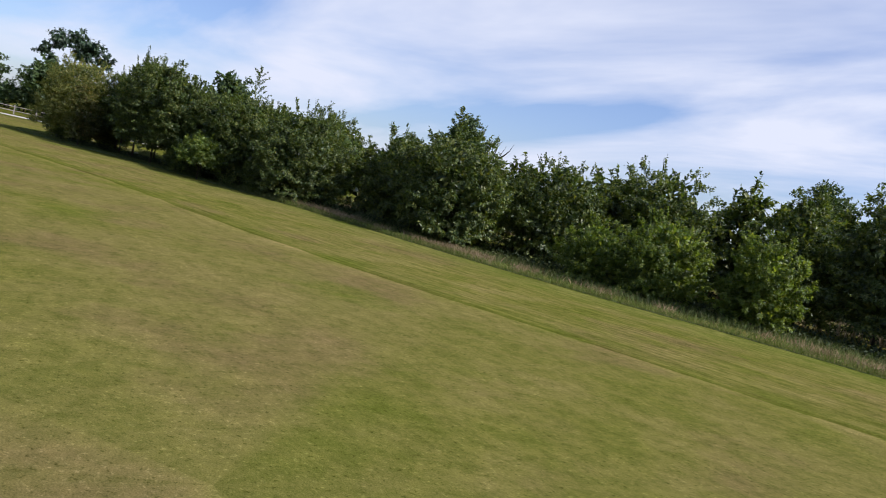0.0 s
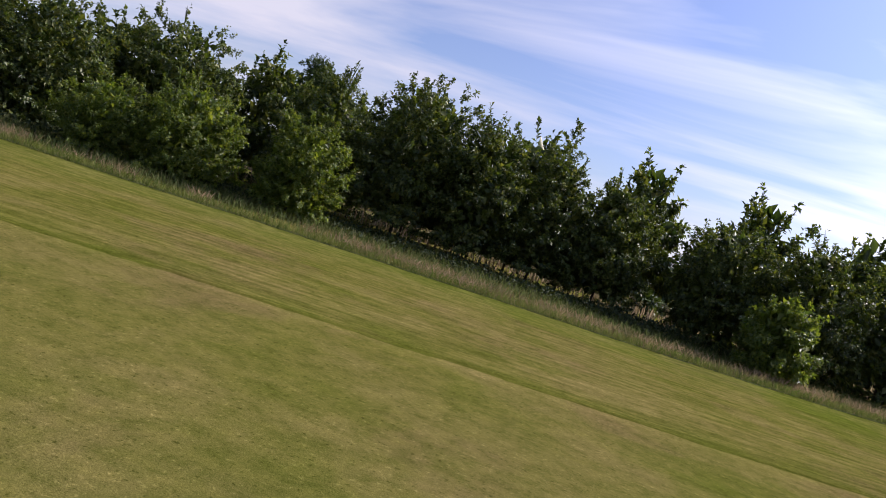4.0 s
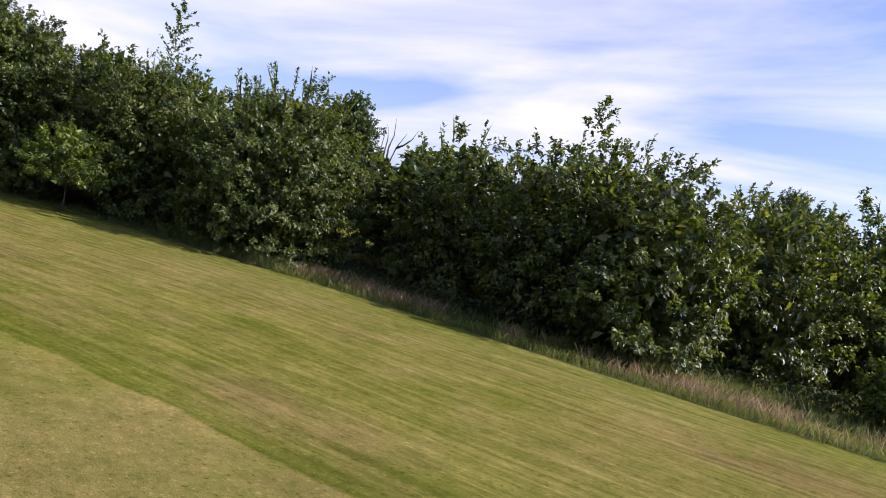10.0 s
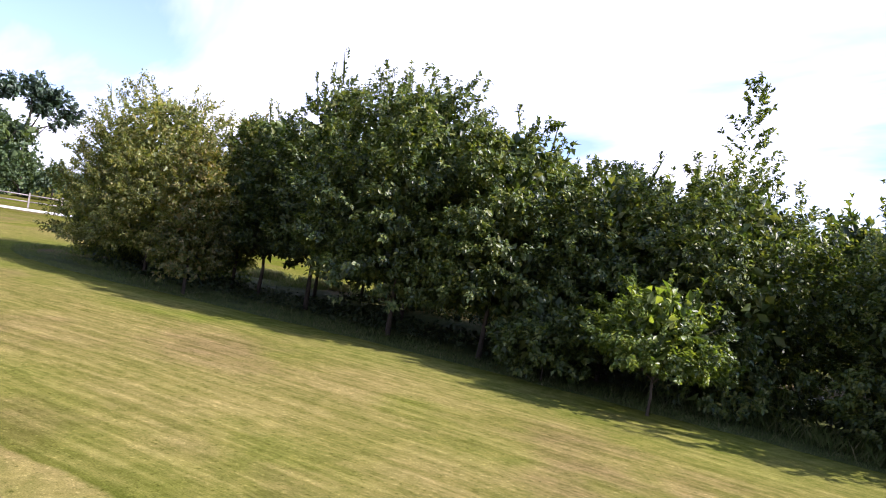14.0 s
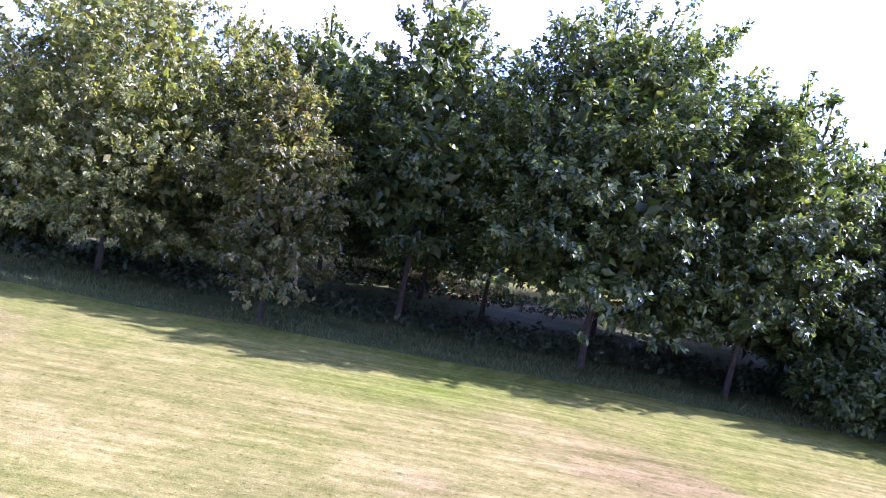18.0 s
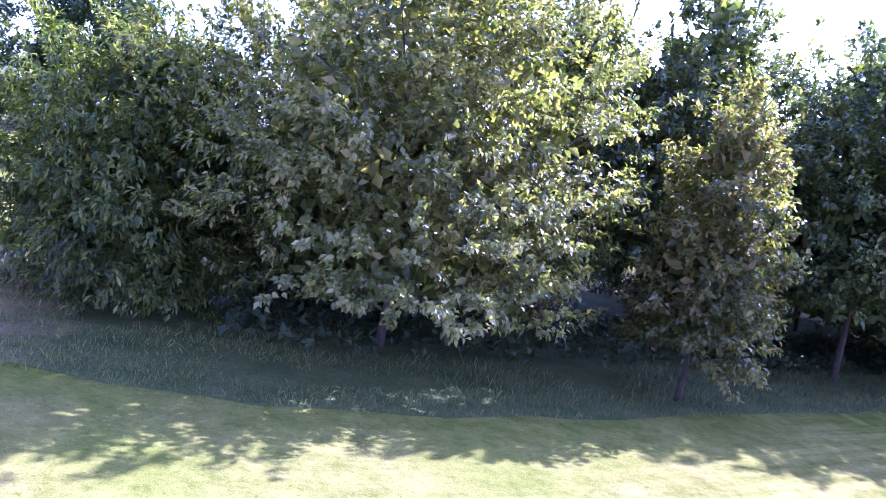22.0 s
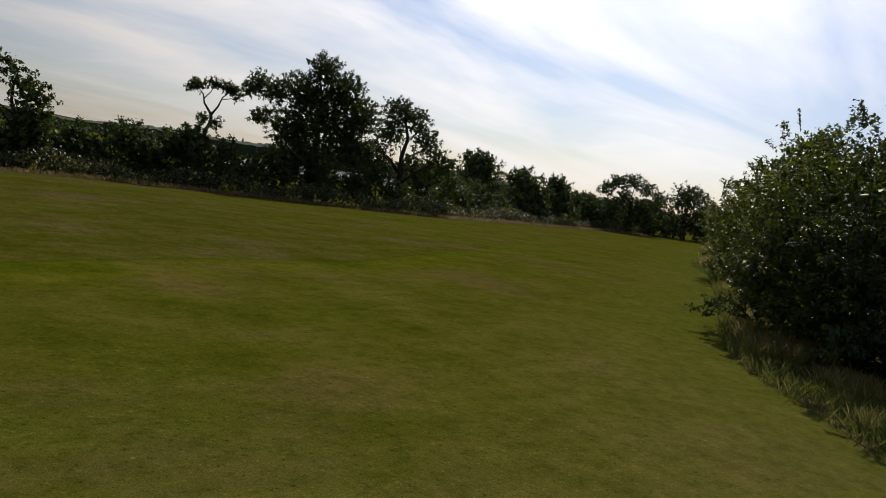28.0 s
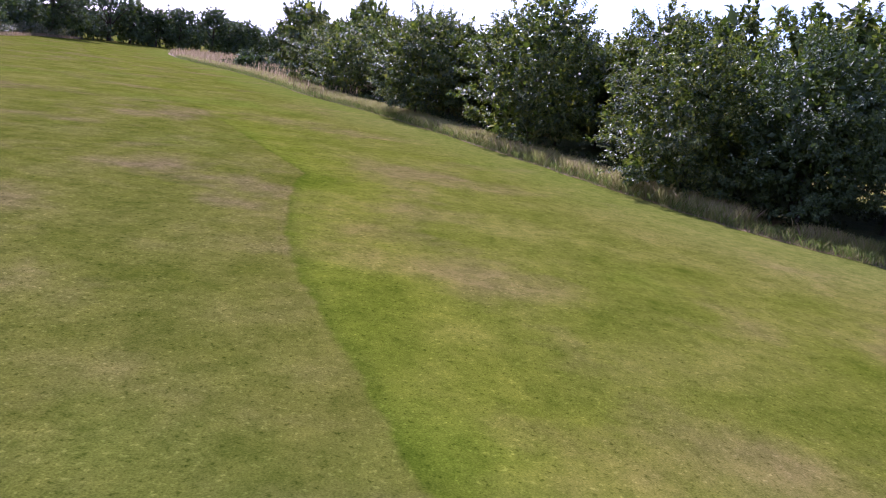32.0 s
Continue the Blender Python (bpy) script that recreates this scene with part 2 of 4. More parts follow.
def lawn_material():
    m, n, l, b = material("mown lawn", 1.0, 0.0)
    geo = n.new("ShaderNodeNewGeometry")
    pos = geo.outputs["Position"]
    sep = n.new("ShaderNodeSeparateXYZ")
    l.new(pos, sep.inputs[0])
    def calc(op, p, q, r=None):
        k = n.new("ShaderNodeMath")
        k.operation = op
        for s_, v_ in enumerate((p, q, r)):
            if v_ is None:
                continue
            if isinstance(v_, (int, float)):
                k.inputs[s_].default_value = v_
            else:
                l.new(v_, k.inputs[s_])
        return k.outputs[0]
    # how far beyond the belt's axis
    axis = calc("SUBTRACT", calc("MULTIPLY_ADD", sep.outputs[0], -0.42, sep.outputs[1]), 40.9)
    # coordinate across the mowing direction, which follows the trees
    mp = n.new("ShaderNodeMapping")
    mp.inputs["Rotation"].default_value = (0, 0, radians(-17))
    l.new(pos, mp.inputs[0])
    streak = n.new("ShaderNodeMapping")
    streak.inputs["Rotation"].default_value = (0, 0, radians(-17))
    streak.inputs["Scale"].default_value = (0.45, 1.1, 1)
    l.new(pos, streak.inputs[0])
    s1 = noise_node(n, l, streak.outputs[0], 1.3, 4, 0.6)
    big = noise_node(n, l, pos, 0.10, 3, 0.5)
    mid = noise_node(n, l, pos, 0.55, 5, 0.6)
    fine = noise_node(n, l, pos, 9.0, 5, 0.7)
    grain = noise_node(n, l, pos, 55.0, 3, 0.7)
    green = ramp_node(n, l, mid, [(0.30, (0.0740, 0.0858, 0.0120)), (0.50, (0.1080, 0.1040, 0.0230)), (0.72, (0.1450, 0.1220, 0.0390))])
    dry = ramp_node(n, l, fine, [(0.25, (0.1186, 0.0913, 0.0312)), (0.75, (0.1934, 0.1513, 0.0640))])
    fdry = ramp_node(n, l, big, [(0.42, (0.08, 0.08, 0.08)), (0.68, (0.68, 0.68, 0.68))])
    far = n.new("ShaderNodeMapRange")
    l.new(axis, far.inputs["Value"])
    far.inputs["From Min"].default_value, far.inputs["From Max"].default_value = 2.0, 13.0
    far.inputs["To Min"].default_value, far.inputs["To Max"].default_value = 1.0, 0.12
    # the look against the sun is put into the far side's colour: deeper green
    backlit = ramp_node(n, l, mid, [(0.30, (0.050, 0.063, 0.0045)), (0.50, (0.074, 0.081, 0.0100)), (0.72, (0.100, 0.096, 0.0190))])
    gone = n.new("ShaderNodeMapRange")
    l.new(axis, gone.inputs["Value"])
    gone.inputs["From Min"].default_value, gone.inputs["From Max"].default_value = 0.0, 9.0
    green = mix_node(n, l, gone.outputs[0], green, backlit)
    start = n.new("ShaderNodeMapRange")
    l.new(sep.outputs[0], start.inputs["Value"])
    start.inputs["From Min"].default_value, start.inputs["From Max"].default_value = -42.0, -8.0
    start.inputs["To Min"].default_value, start.inputs["To Max"].default_value = 1.0, 0.8
    fdry = mix_node(n, l, 1.0, fdry, start.outputs[0], "MULTIPLY")
    c1 = mix_node(n, l, mix_node(n, l, 1.0, fdry, far.outputs[0], "MULTIPLY"), green, dry)
    bare = noise_node(n, l, pos, 0.23, 5, 0.6)
    fb = ramp_node(n, l, bare, [(0.52, (0, 0, 0)), (0.66, (0.65, 0.65, 0.65))])
    fb = mix_node(n, l, 1.0, fb, calc("MULTIPLY_ADD", far.outputs[0], 0.2, 0.8), "MULTIPLY")
    c1 = mix_node(n, l, fb, c1, (0.1209, 0.0858, 0.0390))
    lush = noise_node(n, l, mp.outputs[0], 0.17, 4, 0.55)
    fl_ = ramp_node(n, l, lush, [(0.30, (0.8, 0.8, 0.8)), (0.44, (0, 0, 0))])
    c1 = mix_node(n, l, fl_, c1, (0.0686, 0.0874, 0.0094))
    fst = ramp_node(n, l, s1, [(0.35, (0.80, 0.84, 0.76)), (0.65, (1.18, 1.15, 1.20))])
    c2 = mix_node(n, l, 0.4, c1, fst, "MULTIPLY")
    fg = ramp_node(n, l, grain, [(0.28, (0.48, 0.52, 0.42)), (0.68, (1.32, 1.28, 1.25))])
    c3 = mix_node(n, l, 0.75, c2, fg, "MULTIPLY")
    tuft = noise_node(n, l, pos, 3.2, 6, 0.75)
    fg2 = ramp_node(n, l, tuft, [(0.32, (0.62, 0.70, 0.52)), (0.5, (1.0, 1.0, 0.96)), (0.68, (1.32, 1.25, 1.25))])
    c4 = mix_node(n, l, 0.85, c3, fg2, "MULTIPLY")
    # pale dead bents and dark tufts strewn over the turf
    fleck = noise_node(n, l, pos, 16.0, 3, 0.6)
    c4 = mix_node(n, l, 1.0, c4, ramp_node(n, l, fleck, [(0.30, (0.50, 0.56, 0.45)), (0.42, (1.0, 1.0, 1.0)), (0.58, (1.0, 1.0, 1.0)), (0.70, (1.55, 1.5, 1.7))]), "MULTIPLY")
    # signed distance from the outer mowing line: rows of cuttings lie beyond it, smooth turf before it
    X = sep.outputs[0]
    mow = n.new("ShaderNodeAttribute")
    mow.attribute_name = "mowing"
    sepm = n.new("ShaderNodeSeparateXYZ")
    l.new(mow.outputs["Vector"], sepm.inputs[0])
    wav = calc("MULTIPLY", calc("SUBTRACT", mid, 0.5), 0.45)
    back = n.new("ShaderNodeMapRange")
    l.new(axis, back.inputs["Value"])
    back.inputs["From Min"].default_value, back.inputs["From Max"].default_value = 0.5, 6.5
    swing = calc("MINIMUM", calc("MAXIMUM", calc("MULTIPLY_ADD", X, -0.43, -27.5), -1.6), 3.6)
    ring = calc("ADD", calc("MULTIPLY", swing, back.outputs[0]), 11.1)
    dist = calc("SUBTRACT", ring, calc("ADD", sepm.outputs[1], wav))
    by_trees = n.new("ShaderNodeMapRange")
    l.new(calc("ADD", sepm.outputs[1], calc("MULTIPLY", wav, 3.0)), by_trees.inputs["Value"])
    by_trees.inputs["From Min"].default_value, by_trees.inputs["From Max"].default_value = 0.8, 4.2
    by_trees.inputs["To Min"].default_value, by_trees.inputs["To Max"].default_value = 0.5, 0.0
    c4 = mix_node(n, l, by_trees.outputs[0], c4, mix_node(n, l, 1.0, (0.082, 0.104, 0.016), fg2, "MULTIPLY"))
    zone = ramp_node(n, l, calc("MULTIPLY_ADD", dist, 0.25, 0.5), [(0.485, (0.0, 0.0, 0.0)), (0.51, (1.0, 1.0, 1.0))])
    cmb = n.new("ShaderNodeCombineXYZ")
    l.new(calc("MULTIPLY", sepm.outputs[0], 0.42), cmb.inputs[0])
    l.new(calc("MULTIPLY", sepm.outputs[1], 5.6), cmb.inputs[1])
    s2 = noise_node(n, l, cmb.outputs[0], 0.9, 5, 0.7)
    cut = ramp_node(n, l, s2, [(0.38, (0.70, 0.76, 0.60)), (0.50, (0.98, 0.98, 0.95)), (0.61, (1.36, 1.30, 1.42))])
    side = ramp_node(n, l, calc("MULTIPLY_ADD", X, 0.05, 3.2), [(0.30, (0.12, 0.12, 0.12)), (0.75, (0.8, 0.8, 0.8))])
    c5 = mix_node(n, l, calc("MULTIPLY", calc("MULTIPLY", zone, side), calc("SUBTRACT", 1.0, gone.outputs[0])), c4, mix_node(n, l, 1.0, c4, cut, "MULTIPLY"))
    seam = ramp_node(n, l, calc("MULTIPLY_ADD", dist, 0.25, 0.5), [(0.30, (1.0, 1.0, 1.0)), (0.488, (1.24, 1.19, 1.26)), (0.508, (0.52, 0.66, 0.36)), (0.56, (0.74, 0.85, 0.60)), (0.86, (1.0, 1.0, 1.0))])
    fade = n.new("ShaderNodeMapRange")
    l.new(X, fade.inputs["Value"])
    fade.inputs["From Min"].default_value, fade.inputs["From Max"].default_value = -60.0, -46.0
    fade.inputs["To Min"].default_value, fade.inputs["To Max"].default_value = 0.05, 0.75
    seam_far = ramp_node(n, l, calc("MULTIPLY_ADD", dist, 0.25, 0.5), [(0.24, (0.93, 0.89, 1.12)), (0.490, (0.98, 0.91, 1.12)), (0.506, (0.66, 0.80, 0.45)), (0.55, (0.98, 1.08, 0.66)), (0.75, (1.14, 1.16, 0.84)), (0.95, (1.04, 1.04, 0.96))])
    seam = mix_node(n, l, gone.outputs[0], seam, seam_far)
    c5 = mix_node(n, l, calc("SUBTRACT", 0.95, calc("MULTIPLY", gone.outputs[0], fade.outputs[0])), c5, seam, "MULTIPLY")
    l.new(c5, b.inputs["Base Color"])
    bump_node(n, l, b, mix_node(n, l, 0.4, mix_node(n, l, 0.5, fine, grain), tuft), 0.6, 0.045)
    return m


M_LAWN = lawn_material()


def rough_ground_material():
    m, n, l, b = material("leaf litter and rough grass", 0.95, 0.1)
    geo = n.new("ShaderNodeNewGeometry")
    f = noise_node(n, l, geo.outputs["Position"], 1.4, 5, 0.65)
    g = noise_node(n, l, geo.outputs["Position"], 18, 4, 0.7)
    c = ramp_node(n, l, f, [(0.3, (0.060, 0.066, 0.018)), (0.48, (0.150, 0.118, 0.045)), (0.70, (0.28, 0.185, 0.095))])
    shade_green = ramp_node(n, l, f, [(0.3, (0.042, 0.066, 0.014)), (0.72, (0.100, 0.115, 0.034))])
    sx = n.new("ShaderNodeSeparateXYZ")
    l.new(geo.outputs["Position"], sx.inputs[0])
    end = n.new("ShaderNodeMapRange")
    l.new(sx.outputs[0], end.inputs["Value"])
    end.inputs["From Min"].default_value, end.inputs["From Max"].default_value = -61.5, -60.0
    # south side coloured darker green for the trees' shade, the open north side is dry
    axis = n.new("ShaderNodeMath")
    axis.operation = "MULTIPLY_ADD"
    l.new(sx.outputs[0], axis.inputs[0])
    axis.inputs[1].default_value = -0.42
    l.new(sx.outputs[1], axis.inputs[2])
    south = n.new("ShaderNodeMapRange")
    l.new(axis.outputs[0], south.inputs["Value"])
    south.inputs["From Min"].default_value, south.inputs["From Max"].default_value = 40.0, 43.0
    south.inputs["To Min"].default_value, south.inputs["To Max"].default_value = 1.0, 0.0
    c = mix_node(n, l, mix_node(n, l, 1.0, end.outputs[0], south.outputs[0], "MULTIPLY"), c, shade_green)
    c = mix_node(n, l, 0.8, c, ramp_node(n, l, g, [(0.3, (0.5, 0.5, 0.45)), (0.7, (1.25, 1.2, 1.15))]), "MULTIPLY")
    l.new(c, b.inputs["Base Color"])
    bump_node(n, l, b, g, 0.9, 0.08)
    return m


M_ROUGH = rough_ground_material()


def blade_material(name, base, stops):
    m, n, l, b = material(name, 0.7, 0.2)
    geo = n.new("ShaderNodeNewGeometry")
    c = ramp_node(n, l, geo.outputs["Random Per Island"], stops)
    f = noise_node(n, l, geo.outputs["Position"], 0.55, 3)
    c = mix_node(n, l, ramp_node(n, l, f, [(0.45, (0, 0, 0)), (0.68, (0.6, 0.6, 0.6))]), c, base)
    l.new(c, b.inputs["Base Color"])
    tr = n.new("ShaderNodeBsdfTranslucent")
    l.new(c, tr.inputs["Color"])
    ms = n.new("ShaderNodeMixShader")
    ms.inputs[0].default_value = 0.5
    l.new(b.outputs[0], ms.inputs[1])
    l.new(tr.outputs[0], ms.inputs[2])
    l.new(ms.outputs[0], n["Material Output"].inputs["Surface"])
    return m


M_TALL = blade_material("seeding tall grass", (0.12, 0.125, 0.042), [(0.0, (0.14, 0.115, 0.050)), (0.5, (0.27, 0.195, 0.105)), (1.0, (0.38, 0.275, 0.165))])
M_FRINGE = blade_material("green uncut fringe", (0.14, 0.165, 0.034), [(0.0, (0.075, 0.115, 0.016)), (0.6, (0.130, 0.165, 0.030)), (1.0, (0.25, 0.22, 0.085))])

m_track, n_, l_, b_ = material("pale gravel track", 0.95, 0.15)
g_ = n_.new("ShaderNodeNewGeometry")
l_.new(ramp_node(n_, l_, noise_node(n_, l_, g_.outputs["Position"], 3.0, 6, 0.7), [(0.3, (0.36, 0.33, 0.27)), (0.7, (0.52, 0.48, 0.41))]), b_.inputs["Base Color"])
M_TRACK = m_track
m_wood, n_, l_, b_ = material("distant woodland", 0.95, 0.1)
g_ = n_.new("ShaderNodeNewGeometry")
l_.new(ramp_node(n_, l_, noise_node(n_, l_, g_.outputs["Position"], 0.05, 6, 0.7), [(0.3, (0.030, 0.050, 0.030)), (0.7, (0.075, 0.095, 0.055))]), b_.inputs["Base Color"])
M_WOODLAND = m_wood


# ---- builders ----
def part(name, bm, mat, parent=None, label=""):
    me = bpy.data.meshes.new(name)
    bm.to_mesh(me)
    bm.free()
    me.materials.append(mat)
    ob = new(name, me)
    if parent is not None:
        ob.parent = parent
    return tagged(ob, label) if label else ob


def mesh_object(name, verts, faces, mat, parent=None, smooth=False):
    me = bpy.data.meshes.new(name)
    me.from_pydata(verts, [], faces)
    me.materials.append(mat)
    if smooth:
        me.shade_smooth()
    ob = new(name, me)
    if parent is not None:
        ob.parent = parent
    return ob


def quads_mesh(name, v, k, mat):
    """A mesh of separate faces of k corners each, from an array of corners."""
    me = bpy.data.meshes.new(name)
    nv = len(v)
    nf = nv // k
    me.vertices.add(nv)
    me.vertices.foreach_set("co", v.astype(np.float32).ravel())
    me.loops.add(nv)
    me.loops.foreach_set("vertex_index", np.arange(nv, dtype=np.int32))
    me.polygons.add(nf)
    me.polygons.foreach_set("loop_start", np.arange(0, nv, k, dtype=np.int32))
    me.update(calc_edges=True)
    me.materials.append(mat)
    return me


def leaves_mesh(name, base, way, up, length, width, mat, fold=0.25):
    """Leaves folded along the midrib: two triangles each, joined at the rib."""
    n = len(base)
    way = way / np.linalg.norm(way, axis=1, keepdims=True)
    side = np.cross(way, up)
    side /= np.linalg.norm(side, axis=1, keepdims=True) + 1e-9
    nrm = np.cross(side, way)
    L, W = length[:, None], width[:, None]
    mid = base + way * L * 0.45
    v = np.empty((n, 4, 3))
    v[:, 0] = base
    v[:, 1] = mid + side * W * 0.5 + nrm * W * fold
    v[:, 2] = base + way * L - nrm * L * 0.12
    v[:, 3] = mid - side * W * 0.5 + nrm * W * fold
    me = bpy.data.meshes.new(name)
    me.vertices.add(n * 4)
    me.vertices.foreach_set("co", v.astype(np.float32).ravel())
    idx = np.arange(n)[:, None] * 4 + np.array([0, 1, 2, 0, 2, 3])
    me.loops.add(n * 6)
    me.loops.foreach_set("vertex_index", idx.astype(np.int32).ravel())
    me.polygons.add(n * 2)
    me.polygons.foreach_set("loop_start", np.arange(0, n * 6, 3, dtype=np.int32))
    me.update(calc_edges=True)
    me.materials.append(mat)
    return me


def tube(bm, pts, radii, sides=7):
    rings = []
    for k, (p, r) in enumerate(zip(pts, radii)):
        a, b = pts[max(k - 1, 0)], pts[min(k + 1, len(pts) - 1)]
        d = (Vector(b) - Vector(a)).normalized()
        s = d.orthogonal().normalized()
        u = d.cross(s)
        rings.append([bm.verts.new(Vector(p) + (s * math.cos(q) + u * math.sin(q)) * r) for q in [2 * math.pi * j / sides for j in range(sides)]])
    for r0, r1 in zip(rings, rings[1:]):
        for j in range(sides):
            f = bm.faces.new((r0[j], r0[(j + 1) % sides], r1[(j + 1) % sides], r1[j]))
            f.smooth = True
    bm.faces.new(list(reversed(rings[0])))
    bm.faces.new(rings[-1])


def crown_profile(u, kind):
    u = np.asarray(u)
    if kind == "cone":
        return np.where(u < 0.3, 0.86 + 0.47 * u, 1.0 - 0.80 * (np.clip(u - 0.3, 0, 1) / 0.7) ** 1.75)
    if kind == "dome":
        return np.where(u < 0.35, 0.84 + 0.46 * u, np.sqrt(np.clip(1 - (np.clip(u - 0.35, 0, 1) / 0.68) ** 2.2, 0.02, 1)))
    if kind == "mushroom":
        return np.where(u < 0.38, 0.62 + u, np.sqrt(np.clip(1 - (np.clip(u - 0.38, 0, 1) / 0.64) ** 2.0, 0.02, 1)))
    return np.sqrt(np.clip(1 - (1.75 * u - 0.75) ** 2, 0.03, 1))


def crown_mesh(name, h, r, clear, mat, seed, twigs=420, per=28, leaf=0.145, kind="cone", spikes=10, droop=0.5, lobes=0.20, ratio=0.6, deep=0.27, balls=(), spike_len=1.0, leader=0.0):
    """A crown of leafy shoots fanned out along rising boughs, with leading shoots above it; balls: clumps (x, y, z, radius) in place of the boughs."""
    g = np.random.default_rng(seed)
    n = int(twigs * 0.92)
    nk = int(n * per * 0.10)
    if balls:
        bl = np.array(balls, float)
        wgt = bl[:, 3] ** 2
        k = g.choice(len(bl), n, p=wgt / wgt.sum())
        v = g.normal(0, 1, (n, 3))
        v /= np.linalg.norm(v, axis=1, keepdims=True)
        v[:, 2] *= 0.8
        org = bl[k, :3] + v * (bl[k, 3] * g.random(n) ** deep)[:, None]
        d = v + np.array([0, 0, 0.35]) + g.normal(0, 0.3, (n, 3))
        tl = g.uniform(1.6, 3.2, n) * leaf
        kk = g.choice(len(bl), nk, p=wgt / wgt.sum())
        core = bl[kk, :3] + g.normal(0, 0.36, (nk, 3)).clip(-0.6, 0.6) * bl[kk, 3:4]
    else:
        uu = np.linspace(0, 1, 400)
        cdf = np.cumsum(crown_profile(uu, kind) + 0.15)
        nb = int(np.clip(twigs / 13, 26, 130))
        ub = np.interp((np.arange(nb) + g.random(nb)) / nb * cdf[-1], cdf, uu)
        tb = np.arange(nb) * 2.39996 + g.normal(0, 0.3, nb)
        lob = np.zeros(nb)
        for _ in range(5):
            a, bb, ph = g.integers(1, 4), g.uniform(2, 7), g.uniform(0, 6.3)
            lob += np.cos(a * tb + bb * ub + ph) * g.uniform(0.4, 1)
        reach = r * crown_profile(ub, kind) * (1 + lobes * lob / 3.2) * g.uniform(0.84, 1.05, nb)
        zt = clear + (h * 0.93 - clear) * ub + 0.10 * lob
        slope = 0.18 + 1.2 * ub ** 1.5 + g.normal(0, 0.1, nb)
        rad_b, side_b = np.stack([np.cos(tb), np.sin(tb), 0 * tb], 1), np.stack([-np.sin(tb), np.cos(tb), 0 * tb], 1)
        tip = rad_b * reach[:, None] + np.array([0, 0, 1.0]) * zt[:, None]
        root = np.stack([0 * tb, 0 * tb, np.maximum(zt - slope * reach, 0.35 * clear + 0.2)], 1)
        wgt = reach + 0.5
        k = g.choice(nb, n, p=wgt / wgt.sum())
        s = 0.30 + 0.70 * g.random(n) ** 0.6
        lat = g.normal(0, 1, n) * (0.20 * reach[k] * (1.08 - s) + 0.17)
        org = root[k] + (tip - root)[k] * s[:, None] + side_b[k] * lat[:, None] + g.normal(0, 0.07, (n, 3))
        org[:, 2] += 0.35 * reach[k] * s * (1 - s) - 0.28 * np.abs(lat)
        org[:, 2] = np.maximum(org[:, 2], 0.15)
        d = rad_b[k] * (0.9 - 0.5 * ub[k])[:, None] + side_b[k] * (np.sign(lat) * g.random(n) * 0.6)[:, None] + np.array([0, 0, 1.0]) * (0.05 + 0.85 * ub[k])[:, None] + g.normal(0, 0.2, (n, 3))
        tl = g.uniform(0.24, 0.5, n) * (r / 2.6) ** 0.4
        uc = np.interp(g.random(nk) * cdf[-1], cdf, uu)
        tc = g.random(nk) * 2 * np.pi
        rc = r * crown_profile(uc, kind) * 0.66 * np.sqrt(g.random(nk))
        core = np.stack([rc * np.cos(tc), rc * np.sin(tc), clear + 0.15 + (h - clear) * uc * 0.80], 1)
    d /= np.linalg.norm(d, axis=1, keepdims=True)
    if spikes:
        us = g.uniform(0.72, 1.0, spikes)
        ts = g.random(spikes) * 2 * np.pi
        rs = r * crown_profile(us, kind) * g.uniform(0.25, 0.9, spikes)
        so = np.stack([rs * np.cos(ts), rs * np.sin(ts), clear + (h * 0.93 - clear) * us - 0.25], 1)
        sdv = np.stack([0.24 * np.cos(ts), 0.24 * np.sin(ts), np.ones(spikes)], 1) + g.normal(0, 0.09, (spikes, 3))
        sdv /= np.linalg.norm(sdv, axis=1, keepdims=True)
        sl = np.minimum(g.uniform(0.6, 1.15, spikes) * spike_len, (h * 1.07 - so[:, 2]).clip(0.3))
        org, d, tl = np.concatenate([org, so]), np.concatenate([d, sdv]), np.concatenate([tl, sl])
    if leader:
        # a central leading stem above the crown, with whorls of short rising side shoots
        q = int(11 + 9 * leader)
        f = np.linspace(0, 1, q)
        ta = np.arange(q) * 2.39996 + g.normal(0, 0.4, q)
        lo = np.stack([0.02 * np.cos(ta), 0.02 * np.sin(ta), h * 0.86 + (leader + 0.14 * h) * f * 0.95], 1)
        ld = np.stack([np.cos(ta), np.sin(ta), g.uniform(0.6, 1.2, q)], 1)
        ld[-1] = (0, 0, 1)
        ld /= np.linalg.norm(ld, axis=1, keepdims=True)
        org, d = np.concatenate([org, lo]), np.concatenate([d, ld])
        tl = np.concatenate([tl, (0.28 + 0.72 * leader ** 0.5 * (1 - f)) * g.uniform(0.7, 1.2, q)])
    m = len(org)
    s = g.random((m, per)) ** 0.8
    lead = np.arange(m) >= n
    spread = np.where(lead, 0.12, 0.30)[:, None, None] * leaf
    base = org[:, None] + d[:, None] * (s * tl[:, None])[..., None] + g.normal(0, 1, (m, per, 3)) * spread
    lw = g.normal(0, 0.68, (m, per, 3))
    lw += d[:, None] * np.where(lead, 0.75, 0.8)[:, None, None]
    lw[..., 2] -= np.where(lead, 0.0, droop)[:, None]
    face = d * 0.75 + np.array([0, 0, 0.7])
    up = g.normal(0, 0.26, (m, per, 3)) + g.normal(0, 0.22, (m, 1, 3)) + face[:, None]
    ln = leaf * g.uniform(0.65, 1.25, m * per)
    # larger leaves inside close the crown
    kl = leaf * 2.4 * g.uniform(0.7, 1.2, nk)
    base, lw = np.concatenate([base.reshape(-1, 3), core]), np.concatenate([lw.reshape(-1, 3), g.normal(0, 1, (nk, 3))])
